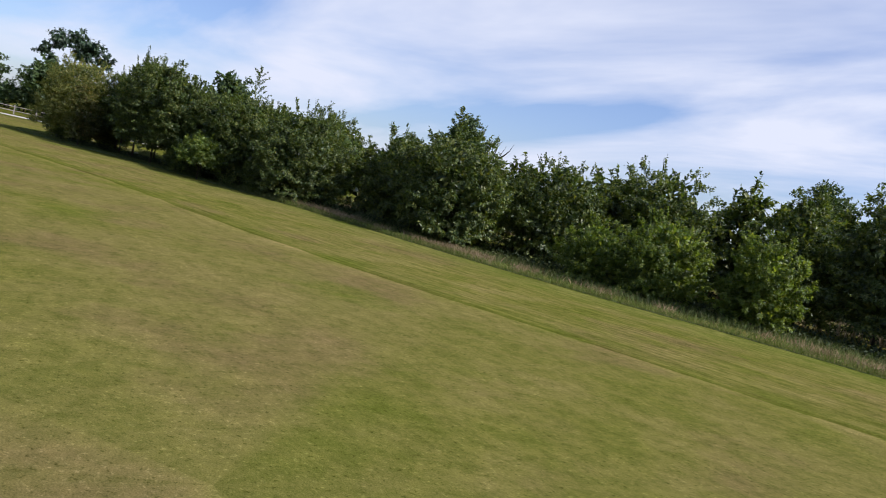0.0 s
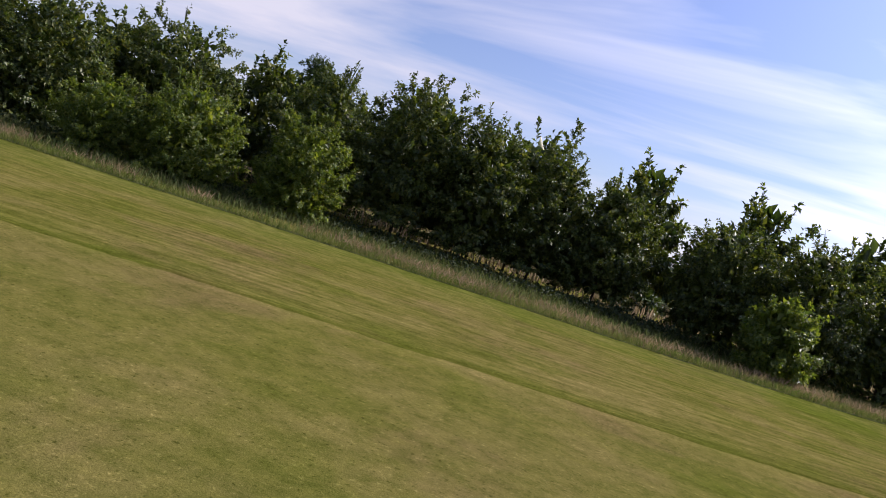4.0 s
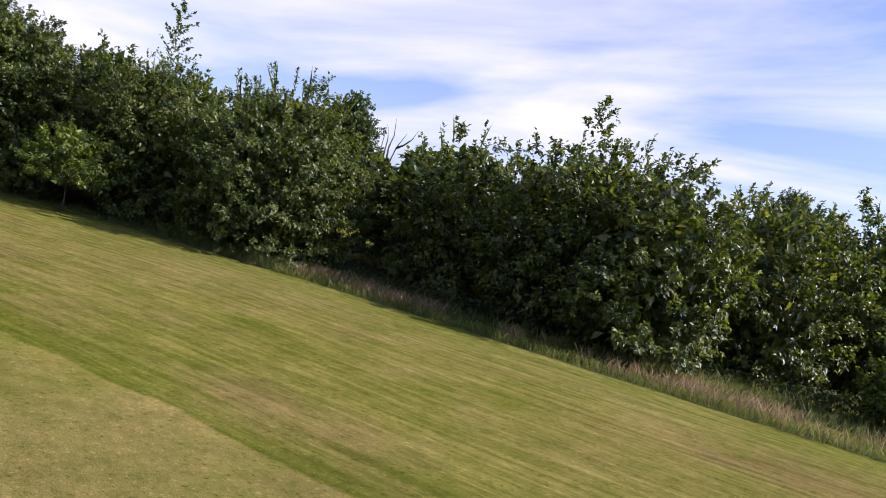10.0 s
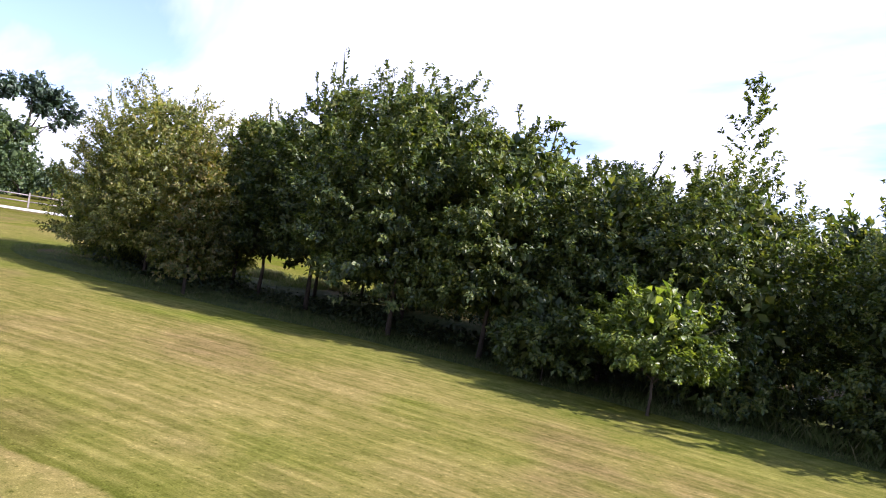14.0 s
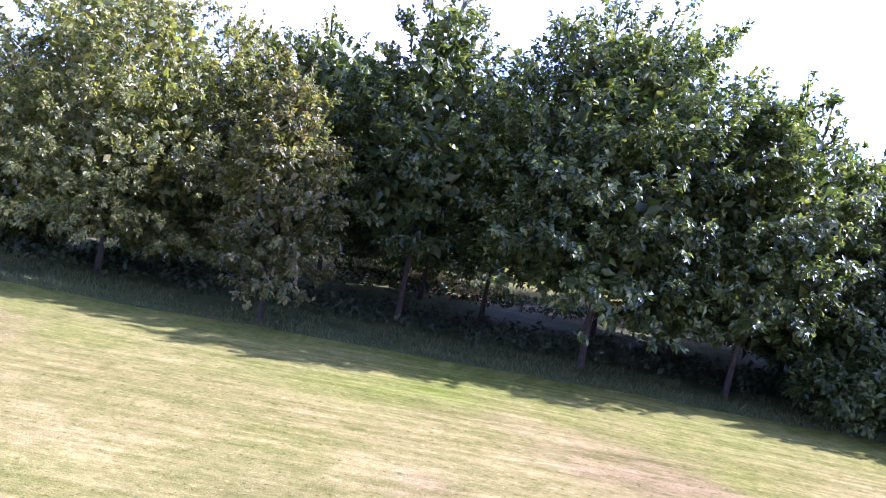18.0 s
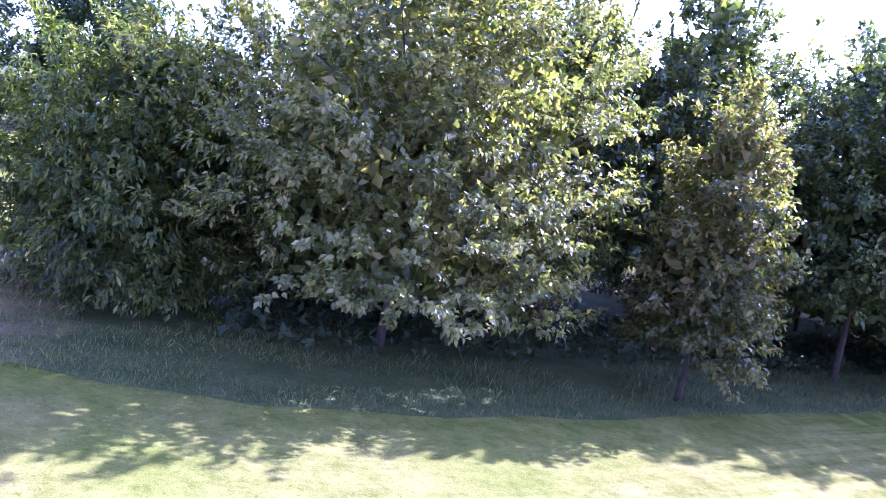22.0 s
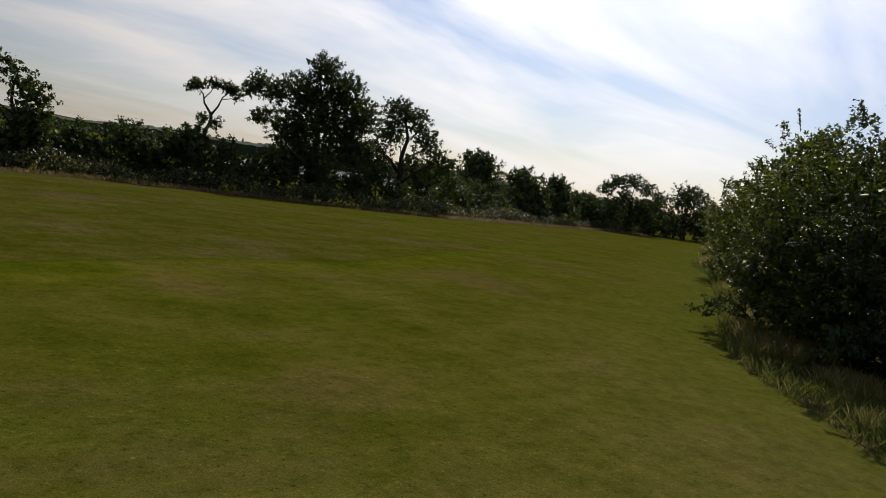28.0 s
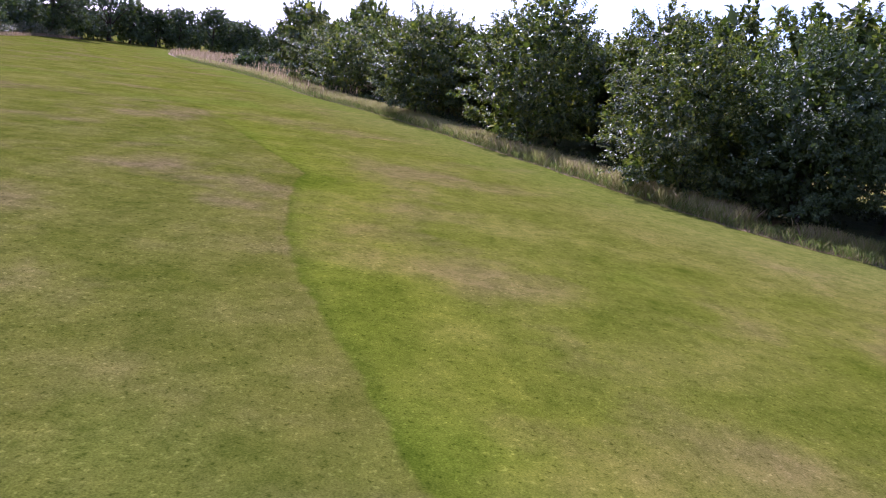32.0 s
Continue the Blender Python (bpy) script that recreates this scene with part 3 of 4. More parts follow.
    up, ln = np.concatenate([up.reshape(-1, 3), g.normal(0, 1, (nk, 3))]), np.concatenate([ln, kl])
    wd = ln * ratio
    if spikes:
        base, lw, up = np.concatenate([base, so]), np.concatenate([lw, sdv]), np.concatenate([up, g.normal(0, 1, (spikes, 3))])
        ln, wd = np.concatenate([ln, sl * 1.05]), np.concatenate([wd, np.full(spikes, 0.022)])
    return leaves_mesh(name, base, lw, up, ln, wd, mat)


def trunk_parts(thing, h, r, clear, seed, mat, girth, limbs=6, lean=0.04):
    """Tapered trunk and limbs that reach into the crown."""
    g = random.Random(seed)
    bm = bmesh.new()
    pts, rad = [], []
    for k in range(7):
        f = k / 6
        pts.append((g.uniform(-1, 1) * lean * h * f, g.uniform(-1, 1) * lean * h * f, f * h * 0.86 - 0.06 * (k == 0)))
        rad.append(girth * (1.25 if k == 0 else 1.0 - 0.85 * f))
    tube(bm, pts, rad, 8)
    part("trunk", bm, mat, thing)
    for k in range(limbs):
        a = 2 * math.pi * (k + g.uniform(-0.3, 0.3)) / limbs
        f = g.uniform(0.18, 0.62)
        z0 = max(f * h * 0.86, clear * 0.8)
        i = min(int(z0 / (h * 0.86) * 6), 5)
        p0 = Vector(pts[i]).lerp(Vector(pts[i + 1]), z0 / (h * 0.86) * 6 - i)
        reach = r * g.uniform(0.55, 0.85)
        rise = reach * g.uniform(0.45, 1.0)
        p = [p0 + Vector((math.cos(a) * reach * q, math.sin(a) * reach * q, rise * q ** 0.8 + g.uniform(-.05, .05))) for q in (0, 0.35, 0.7, 1.0)]
        bm = bmesh.new()
        gr = girth * 0.45 * (1 - 0.5 * f)
        tube(bm, p, [gr, gr * 0.75, gr * 0.5, gr * 0.2], 6)
        part("limb", bm, mat, thing)


def gz(x, y):
    """Height of the ground: level by the trees, falling away gently beyond them."""
    s = min(max((y - 28.0) / 62.0, 0.0), 1.0)
    f = -1.7 * s * s * (3 - 2 * s) if s < 1 else -1.7
    d = math.hypot(x + 40, y - 20)
    if d > 420:
        k = min((d - 420) / 700, 1.0)
        f += 7.0 * k * k * (3 - 2 * k) * (0.75 + 0.35 * math.sin(math.atan2(y, x) * 9) + 0.2 * math.sin(math.atan2(y, x) * 23 + 1))
    return f


def tree(name, x, y, h, r, mat, seed, label, group, clear=0.7, bark=None, girth=None, turn=0.0, limbs=6, **kw):
    thing = new(name)
    if "leaf" not in kw:
        kw.update(dict(leaf=0.152, per=20) if x > -34 else dict(leaf=0.122, per=26))
    me = crown_mesh(name + "_crown", h, r, clear, mat, seed, **kw)
    c = new("crown", me)
    c.parent = thing
    trunk_parts(thing, h, r, clear, seed, bark or M_BARK, girth or 0.0145 * h ** 0.75, limbs)
    thing.matrix_basis = pose(x, y, gz(x, y) - 0.02, 0, 0, turn)
    return tagged(thing, label, "tree" if "tree" in name else "bush", group)


# ---- the ground ----
def axis_steps(a, b, fine0, fine1, step):
    v = list(np.arange(fine0, fine1 + 0.1, step))
    s, q = step, fine0
    while q > a:
        s *= 1.35
        q -= s
        v.insert(0, max(q, a))
    s, q = step, fine1
    while q < b:
        s *= 1.35
        q += s
        v.append(min(q, b))
    return v


# edge of the mown grass round the belt of trees
EDGE = [(14, 30.2), (8, 27.1), (3, 25.2), (-2, 23.7), (-6, 22.5), (-10, 21.3), (-14, 19.8), (-19.2, 18.4), (-24, 17.6), (-30.4, 16.6), (-34.2, 15.6),
        (-38, 14.5), (-42, 13.2), (-46, 11.8), (-50, 10.1), (-54.4, 8.1), (-57.5, 7.1), (-60.2, 7.1), (-62.3, 7.9), (-63.5, 9.6), (-63.9, 11.4), (-63.8, 13.1), (-63.1, 15.0),
        (-61.8, 16.6), (-60.3, 18.2), (-58.5, 20.1), (-56.6, 21.5), (-54.2, 22.9), (-50.4, 25.0), (-46, 27.5), (-42.4, 29.6), (-38.2, 32.2), (-32.0, 36.6),
        (-23, 41.0), (-10, 48.0), (2, 55.5), (18, 64), (36, 71), (56, 74), (66, 58), (48, 42), (28, 35)]


def smooth_loop(pts, n):
    out = []
    m = len(pts)
    for i in range(m):
        p0, p1, p2, p3 = (Vector((*pts[(i + k) % m], 0)) for k in (-1, 0, 1, 2))
        for k in range(n):
            t = k / n
            v = 0.5 * ((2 * p1) + (p2 - p0) * t + (2 * p0 - 5 * p1 + 4 * p2 - p3) * t * t + (3 * p1 - p0 - 3 * p2 + p3) * t ** 3)
            out.append((v.x, v.y))
    return out


LOOP = smooth_loop(EDGE, 6)


def inside(x, y, poly=None):
    poly = poly or LOOP
    hit, j = False, len(poly) - 1
    for i in range(len(poly)):
        (xi, yi), (xj, yj) = poly[i], poly[j]
        if (yi > y) != (yj > y) and x < (xj - xi) * (y - yi) / (yj - yi) + xi:
            hit = not hit
        j = i
    return hit


LA = np.array(LOOP)


gx, gy = axis_steps(-2400, 2400, -110, 60, 2.0), axis_steps(-2400, 2400, -20, 110, 2.0)
gv = [(a, b, gz(a, b)) for b in gy for a in gx]
gf = [(j * len(gx) + i, j * len(gx) + i + 1, (j + 1) * len(gx) + i + 1, (j + 1) * len(gx) + i) for j in range(len(gy) - 1) for i in range(len(gx) - 1)]
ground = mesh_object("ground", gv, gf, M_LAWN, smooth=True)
tagged(ground, "broad mown field of patchy green and straw-coloured grass", "ground", kind="structure")

# mowing goes round and round the belt: run along the edge, and distance from it
cum = np.concatenate([[0], np.cumsum(np.linalg.norm(np.diff(LA, axis=0), axis=1))])
att = ground.data.attributes.new("mowing", "FLOAT_VECTOR", "POINT")
vals = np.zeros((len(gv), 3), np.float32)
for k, (a, b2, _) in enumerate(gv):
    if -140 < a < 90 and -60 < b2 < 140:
        q = ((LA - (a, b2)) ** 2).sum(1)
        m_ = int(q.argmin())
        vals[k] = (cum[m_], math.sqrt(q[m_]), 0)
    else:
        vals[k] = (a, 60, 0)
att.data.foreach_set("vector", vals.ravel())


def edge_distance(x, y):
    return float(np.sqrt(((LA - (x, y)) ** 2).sum(1).min()))


bm = bmesh.new()
wobble = random.Random(4)
rim = [(x + wobble.uniform(-.1, .1), y + wobble.uniform(-.1, .1)) for x, y in LOOP]
low = [bm.verts.new((x, y, gz(x, y) - 0.05)) for x, y in rim]
top = [bm.verts.new((x, y, gz(x, y) + 0.006)) for x, y in rim]
for i in range(len(rim)):
    j = (i + 1) % len(rim)
    bm.faces.new((low[i], low[j], top[j], top[i]))
fl = bm.faces.new(top)
bmesh.ops.triangulate(bm, faces=[fl])
verge = part("rough_ground", bm, M_ROUGH)
tagged(verge, "unmown strip of rough grass and leaf litter under the trees", "ground", kind="structure")

# ---- trees of the belt ----
FRONT = "trees of the belt facing the lawn"
BACK = "trees inside the belt"
FAR_SIDE = "trees on the far side of the belt"
CH = "leafy cherry tree with spiky leading shoots, standing in rough grass"
tree("cherry_tree", -56.6, 10.1, 6.6, 3.1, M_YELLOW, 11, "broad yellowing cherry tree near the end of the belt", FRONT, clear=0.8, twigs=2250, per=30, leaf=0.088, kind="dome", spikes=5)
tree("cherry_tree", -52.3, 9.6, 4.8, 1.0, M_CHERRY_WARM, 12, "slim young tree with reddening leaves, standing forward of the belt", FRONT, clear=0.75, twigs=620, per=26, leaf=0.092, kind="cone", spikes=4, lobes=0.4)
tree("cherry_tree", -56.0, 12.9, 6.2, 1.3, M_CHERRY_WARM, 13, "slender cherry tree with thin reddish top", FRONT, clear=1.2, twigs=391, per=26, kind="cone", spikes=8)
tree("cherry_tree", -53.6, 12.6, 6.3, 1.7, M_CHERRY, 14, CH, FRONT, twigs=645, kind="dome", spikes=6, clear=1.35)
tree("cherry_tree", -51.2, 12.9, 7.5, 1.7, M_CHERRY, 15, CH, FRONT, twigs=743, spikes=12, clear=1.6)
tree("cherry_tree", -47.3, 13.0, 7.2, 2.75, M_CHERRY, 16, "tall dark green cherry tree, the largest by the lawn", FRONT, twigs=2100, per=25, leaf=0.122, kind="dome", spikes=10, clear=1.4)
tree("cherry_tree", -44.7, 13.8, 6.2, 2.0, M_CHERRY, 17, CH, FRONT, twigs=900, spikes=6, clear=1.1, kind="dome")
tree("cherry_tree", -42.5, 15.6, 5.5, 2.1, M_CHERRY, 18, CH, FRONT, twigs=950, kind="dome", spikes=6, clear=0.8)
tree("cherry_tree", -40.0, 16.2, 5.7, 2.2, M_CHERRY, 19, "cherry tree with a sparse spire of upright shoots", FRONT, twigs=1050, kind="dome", spikes=8, clear=0.35, leader=1.55)
tree("cherry_tree", -35.4, 17.6, 5.75, 3.0, M_CHERRY, 20, CH, FRONT, twigs=1700, kind="dome", spikes=22, clear=0.3)
tree("cherry_tree", -31.0, 21.4, 5.6, 2.1, M_CHERRY, 21, CH, FRONT, twigs=654, kind="dome", spikes=8, clear=0.3)
tree("cherry_tree", -27.3, 22.0, 6.1, 3.0, M_CHERRY, 22, CH, FRONT, twigs=1250, spikes=18, clear=0.3, leader=0.7, kind="dome")
tree("cherry_tree", -24.6, 20.9, 5.5, 2.5, M_CHERRY, 33, "bushy cherry tree standing forward over the verge", FRONT, twigs=1050, kind="dome", spikes=8, clear=0.45)
tree("cherry_tree", -22.8, 25.8, 5.75, 2.7, M_CHERRY, 23, CH, FRONT, twigs=1000, kind="dome", spikes=12, clear=0.3)
tree("cherry_tree", -20.0, 30.4, 6.8, 3.0, M_CHERRY, 24, CH, FRONT, twigs=1100, kind="dome", spikes=8, clear=0.3)
tree("cherry_tree", -13.5, 32.2, 6.7, 2.2, M_CHERRY, 25, CH, FRONT, twigs=800, spikes=12, clear=0.4)
tree("cherry_tree", -9.0, 31.3, 7.4, 2.75, M_CHERRY, 26, CH, FRONT, twigs=1300, kind="dome", spikes=2, clear=0.9)
tree("cherry_tree", -6.0, 31.4, 6.5, 2.1, M_CHERRY, 27, CH, FRONT, twigs=900, kind="dome", spikes=16, clear=0.7)
tree("cherry_tree", -3.2, 32.9, 6.3, 2.3, M_CHERRY, 28, CH, FRONT, twigs=900, spikes=10, clear=0.6, leader=0.8)
tree("cherry_tree", -0.4, 33.4, 5.9, 2.2, M_CHERRY, 29, CH, FRONT, twigs=850, spikes=8, clear=0.6)
tree("cherry_tree", 4.3, 32.8, 5.5, 1.9, M_CHERRY, 30, "rounded dark green tree standing in rough grass", FRONT, twigs=800, kind="dome", spikes=2, clear=0.4)
tree("cherry_tree", 7.6, 32.6, 5.9, 2.1, M_CHERRY, 31, "rounded dark green tree standing in rough grass", FRONT, twigs=850, kind="dome", spikes=2, clear=0.4)
tree("cherry_tree", 11.2, 34.2, 6.4, 2.4, M_CHERRY, 32, CH, FRONT, twigs=800, kind="dome", spikes=5, clear=0.3)

tree("bush", -11.1, 25.6, 3.85, 1.55, M_BRIGHT, 41, "yellow-green rounded bush at the edge of the lawn", "bushes along the lawn", clear=0.2, twigs=700, per=30, kind="dome", spikes=3, leaf=0.11)
tree("bush", -15.2, 24.8, 3.7, 2.0, M_BRIGHT, 42, "spreading light green bush beside the lawn", "bushes along the lawn", clear=0.15, twigs=760, per=28, kind="dome", spikes=4, leaf=0.11)
tree("bush", -17.9, 23.7, 2.9, 1.6, M_BRIGHT, 43, "low spreading green bush beside the lawn", "bushes along the lawn", clear=0.1, twigs=520, per=26, kind="dome", spikes=2, leaf=0.11)
tree("bush", 6.3, 29.2, 3.2, 1.3, M_BRIGHT, 44, "light green rounded bush at the edge of the lawn", "bushes along the lawn", clear=0.1, twigs=426, per=26, kind="round", spikes=2)
tree("bush", -42.5, 13.6, 1.9, 1.05, M_CHERRY, 45, "low dark green bush at the foot of the trees", "bushes along the lawn", clear=0.3, twigs=320, per=26, kind="round", spikes=2)
tree("bush", -39.7, 13.5, 2.65, 1.25, M_BRIGHT, 46, "young sapling with pale yellow-green leaves", "bushes along the lawn", clear=0.85, twigs=300, per=24, kind="dome", spikes=3, leaf=0.11)
tree("chestnut_tree", -60.1, 10.7, 4.1, 2.0, M_CHESTNUT, 51, "bushy tree with long hanging light green leaves", FRONT, clear=0.12, twigs=2300, per=20, leaf=0.115, ratio=0.36, droop=0.9, kind="mushroom", spikes=0, lobes=0.45)
tree("chestnut_tree", -57.6, 12.9, 4.9, 1.7, M_CHESTNUT, 53, "taller bushy tree with long hanging leaves behind the first", FRONT, clear=0.2, twigs=1500, per=20, leaf=0.115, ratio=0.36, droop=0.9, kind="mushroom", spikes=0, lobes=0.4)
tree("small_tree", -61.03, 14.3, 2.75, 0.98, M_SMALL, 52, "small round-headed young tree on a thin bare stem", FRONT, clear=0.55, twigs=620, per=24, leaf=0.068, kind="cone", spikes=5, girth=0.03, lobes=0.45, spike_len=0.5)

for k, (x, y, h, r) in enumerate([(-55.9, 18.3, 5.55, 2.3), (-53.9, 21.0, 5.3, 2.45), (-46.0, 25.0, 6.7, 2.6), (-38.4, 30.0, 5.5, 2.5), (-48.3, 20.6, 6.4, 2.0),
                                  (-28.6, 35.2, 4.9, 2.5), (-22.4, 38.2, 4.6, 2.0), (-33.8, 29.6, 5.2, 1.8)]):
    tree("cherry_tree", x, y, h, r, M_OAK if k == 0 else M_CHERRY, 60 + k, "dense dark-leaved tree with a rounded crown, standing in dry grass" if k == 0 else CH, FAR_SIDE, twigs=1150 if k < 2 else 760 if k < 5 else 400, leaf=0.10 if k < 2 else 0.13, per=24, kind="cone" if k == 1 else "dome", spikes=0 if k < 2 else 5, clear=1.2 if k == 4 else 0.35 if k == 1 else 0.6)

# trees hidden deeper in the belt: four shapes repeated
INNER = [tree("cherry_tree", -52.6, 17.2, 6.3, 2.3, M_CHERRY, 80, CH, BACK, twigs=270, leaf=0.26, per=20, kind="dome", spikes=8, clear=1.6),
         tree("cherry_tree", -48.2, 18.6, 6.4, 2.4, M_CHERRY, 81, CH, BACK, twigs=270, leaf=0.26, per=20, spikes=8, clear=1.6),
         tree("cherry_tree", -43.6, 19.8, 5.6, 2.3, M_CHERRY, 82, CH, BACK, twigs=270, leaf=0.26, per=20, kind="dome", spikes=8, clear=1.0),
         tree("cherry_tree", -19.1, 36.1, 7.0, 2.2, M_CHERRY, 83, CH, BACK, twigs=260, leaf=0.26, per=20, spikes=8, clear=1.0)]
spots = [(-54.7, 15.4), (-50.4, 15.9), (-46.1, 17.0), (-41.6, 18.6), (-39.0, 21.3), (-35.0, 23.8), (-41.2, 23.4), (-31.0, 26.2), (-36.8, 26.4), (-27.2, 27.4), (-32.0, 28.6), (-23.6, 31.0), (-27.2, 32.0), (-22.6, 35.8), (-14.8, 35.6),
         (-10.2, 36.6), (-5.0, 37.6), (0.4, 37.0), (5.6, 37.4), (10.8, 39.2), (15.5, 37.0), (-16.5, 40.5), (-8.0, 42.0)]
pick = random.Random(9)
for x, y in spots:
    src = pick.choice(INNER[:3])
    tall_ = 0.84 if -37 < x < -26 else 1.0 if y > 40 else 1.14 if x > -20 else 0.95
    copy_thing(src, pose(x, y, gz(x, y) - 0.02, 0, 0, pick.uniform(0, 360)) @ Matrix.Diagonal((1, 1, tall_, 1)))

# ---- tall seeding grass along the edge ----
def height_at(x, y):
    """Taller seeding grass in the sun, short and flattened round the shaded end of the belt."""
    if y < 15.4 and x > -61:
        return 0.36
    if x < -57:
        return 0.6 if y < 16 else 1.1
    return 1.0 if y < 0.42 * x + 40.9 else 1.25


def blades(name, spots_xy, h0, h1, w, mat, seed, bend=0.35):
    g = np.random.default_rng(seed)
    n = len(spots_xy)
    p = np.array(spots_xy)
    z = np.array([gz(a, b) for a, b in p]) + 0.01
    base = np.column_stack([p, z])
    hh = g.uniform(h0, h1, n) * np.array([height_at(a, c) for a, c in p])
    a = g.random(n) * 2 * np.pi
    side = np.stack([np.cos(a), np.sin(a), np.zeros(n)], 1) * (w * g.uniform(0.6, 1.4, n))[:, None] * 0.5
    b = g.random(n) * 2 * np.pi
    lean = np.stack([np.cos(b), np.sin(b), np.zeros(n)], 1) * (bend * hh * g.random(n))[:, None]
    up = np.zeros((n, 3))
    up[:, 2] = hh
    v = np.empty((n, 4, 3))
    v[:, 0] = base - side
    v[:, 1] = base + side
    v[:, 2] = base + lean * 0.5 + up * 0.62 + side * 0.8
    v[:, 3] = base + lean + up
    return new(name, quads_mesh(name, v.reshape(-1, 3), 4, mat))


g = np.random.default_rng(5)
near = [p for p in LOOP if p[0] < 15 and p[1] < 62]
pts, fringe = [], []
for i in range(len(near) - 1):
    (x0, y0), (x1, y1) = near[i], near[i + 1]
    ln = math.hypot(x1 - x0, y1 - y0)
    if ln > 12:
        continue
    nx, ny = (y1 - y0) / ln, -(x1 - x0) / ln
    dens = 900 if y0 > 0.42 * x0 + 40.9 else 480 if -66 < x0 < -20 else 260
    for _ in range(int(dens * ln)):
        t, q = g.random(), 0.25 + g.random() ** 1.1 * 1.8
        x, y = x0 + (x1 - x0) * t + nx * q, y0 + (y1 - y0) * t + ny * q
        if noise.noise((x * 0.7, y * 0.7, 3.0)) > (-0.22 if x > -57 else 0.12):
            pts.append((x, y))
    for _ in range(int((150 if y0 > 0.42 * x0 + 40.9 else 290) * ln)):
        t, q = g.random(), g.random() ** 1.2 * 0.80 - 0.10
        fringe.append((x0 + (x1 - x0) * t + nx * q, y0 + (y1 - y0) * t + ny * q))


def brown(x, y):
    """Stretches of the verge where the seeding grass stands brown; the rest stays short and green."""
    if y > 0.42 * x + 40.9:
        return True
    k = noise.noise((x * 0.9, y * 0.9, 5.0))
    return (-35.5 < x < -28.5 or -23.8 < x < -17.5 or x > -8.5) or k > 0.25


shade = [p for p in pts if -60 < p[0] < -33 and p[1] < 17.5]
M_MEADOW = blade_material("golden-green uncut grass", (0.205, 0.210, 0.052), [(0.0, (0.20, 0.220, 0.048)), (0.6, (0.30, 0.280, 0.090)), (1.0, (0.42, 0.335, 0.175))])
# greener copy of the fringe grass, darkened in colour for the trees' shade
M_SHADE = blade_material("uncut green grass with shade in its colour", (0.095, 0.130, 0.032), [(0.0, (0.065, 0.098, 0.020)), (0.7, (0.115, 0.138, 0.040)), (1.0, (0.20, 0.18, 0.085))])
# the same grass runs on under the trees where they stand back from the lawn
wide = []
while len(wide) < 22000:
    x, y = g.uniform(-33, 13), g.uniform(17, 34)
    if inside(x, y) and 1.4 < edge_distance(x, y) < 8.5 and y < 0.42 * x + 40.9:
        wide.append((x, y))
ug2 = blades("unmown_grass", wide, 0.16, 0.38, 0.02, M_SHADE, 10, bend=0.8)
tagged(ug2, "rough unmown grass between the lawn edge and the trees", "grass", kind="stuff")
low_ = []
while len(low_) < 11000:
    x, y = g.uniform(-64, -57), g.uniform(7, 20)
    if inside(x, y) and noise.noise((x * 0.8, y * 0.8, 1.0)) > -0.12:
        low_.append((x, y))
eg = blades("matted_grass", low_, 0.06, 0.22, 0.012, M_FRINGE, 12, bend=1.3)
tagged(eg, "matted green and straw grass round the young tree", "grass", kind="stuff")
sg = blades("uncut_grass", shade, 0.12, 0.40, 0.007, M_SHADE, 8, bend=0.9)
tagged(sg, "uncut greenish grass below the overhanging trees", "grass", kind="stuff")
north = [p for p in pts if p[1] > 0.42 * p[0] + 40.9 and p[0] > -64]
mg = blades("meadow_grass", [(x + g.normal(0, 0.03), y + g.normal(0, 0.03)) for x, y in north + north], 0.14, 0.36, 0.009, M_MEADOW, 14, bend=0.6)
tagged(mg, "dense strip of golden-green uncut grass beside the mown field", "grass", kind="stuff")
tall = blades("tall_grass", [p for i, p in enumerate(pts) if (i % 6 == 0 or p[1] < 0.42 * p[0] + 40.9) and not (p[0] < -33 and p[1] < 17.5) and brown(*p)], 0.12, 0.40, 0.010, M_TALL, 6, bend=0.8)
tagged(tall, "strip of tall pinkish-brown seeding grass along the mown edge", "grass", kind="stuff")
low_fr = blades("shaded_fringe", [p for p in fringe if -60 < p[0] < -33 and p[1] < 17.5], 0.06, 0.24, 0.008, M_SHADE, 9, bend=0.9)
tagged(low_fr, "uncut green fringe coloured dark for the shade of the trees", "grass", kind="stuff")
fr = blades("grass_fringe", [p for p in fringe if not (-60 < p[0] < -33 and p[1] < 17.5)], 0.08, 0.28, 0.011, M_FRINGE, 7, bend=0.9)
tagged(fr, "green uncut grass fringe where the mower stopped", "grass", kind="stuff")

# low undergrowth below the trees, its leaves coloured dark to deepen the shade
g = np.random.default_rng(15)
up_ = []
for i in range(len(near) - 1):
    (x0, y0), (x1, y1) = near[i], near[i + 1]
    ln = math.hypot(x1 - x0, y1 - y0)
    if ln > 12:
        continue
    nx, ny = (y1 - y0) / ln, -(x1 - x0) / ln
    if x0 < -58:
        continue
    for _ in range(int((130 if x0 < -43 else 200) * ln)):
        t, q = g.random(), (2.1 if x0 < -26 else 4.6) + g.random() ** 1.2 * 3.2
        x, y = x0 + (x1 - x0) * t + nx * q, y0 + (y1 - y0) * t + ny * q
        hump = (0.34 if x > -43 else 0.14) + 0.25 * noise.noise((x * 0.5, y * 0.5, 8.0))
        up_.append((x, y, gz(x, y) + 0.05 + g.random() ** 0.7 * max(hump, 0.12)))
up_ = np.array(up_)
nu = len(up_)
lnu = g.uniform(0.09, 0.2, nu)
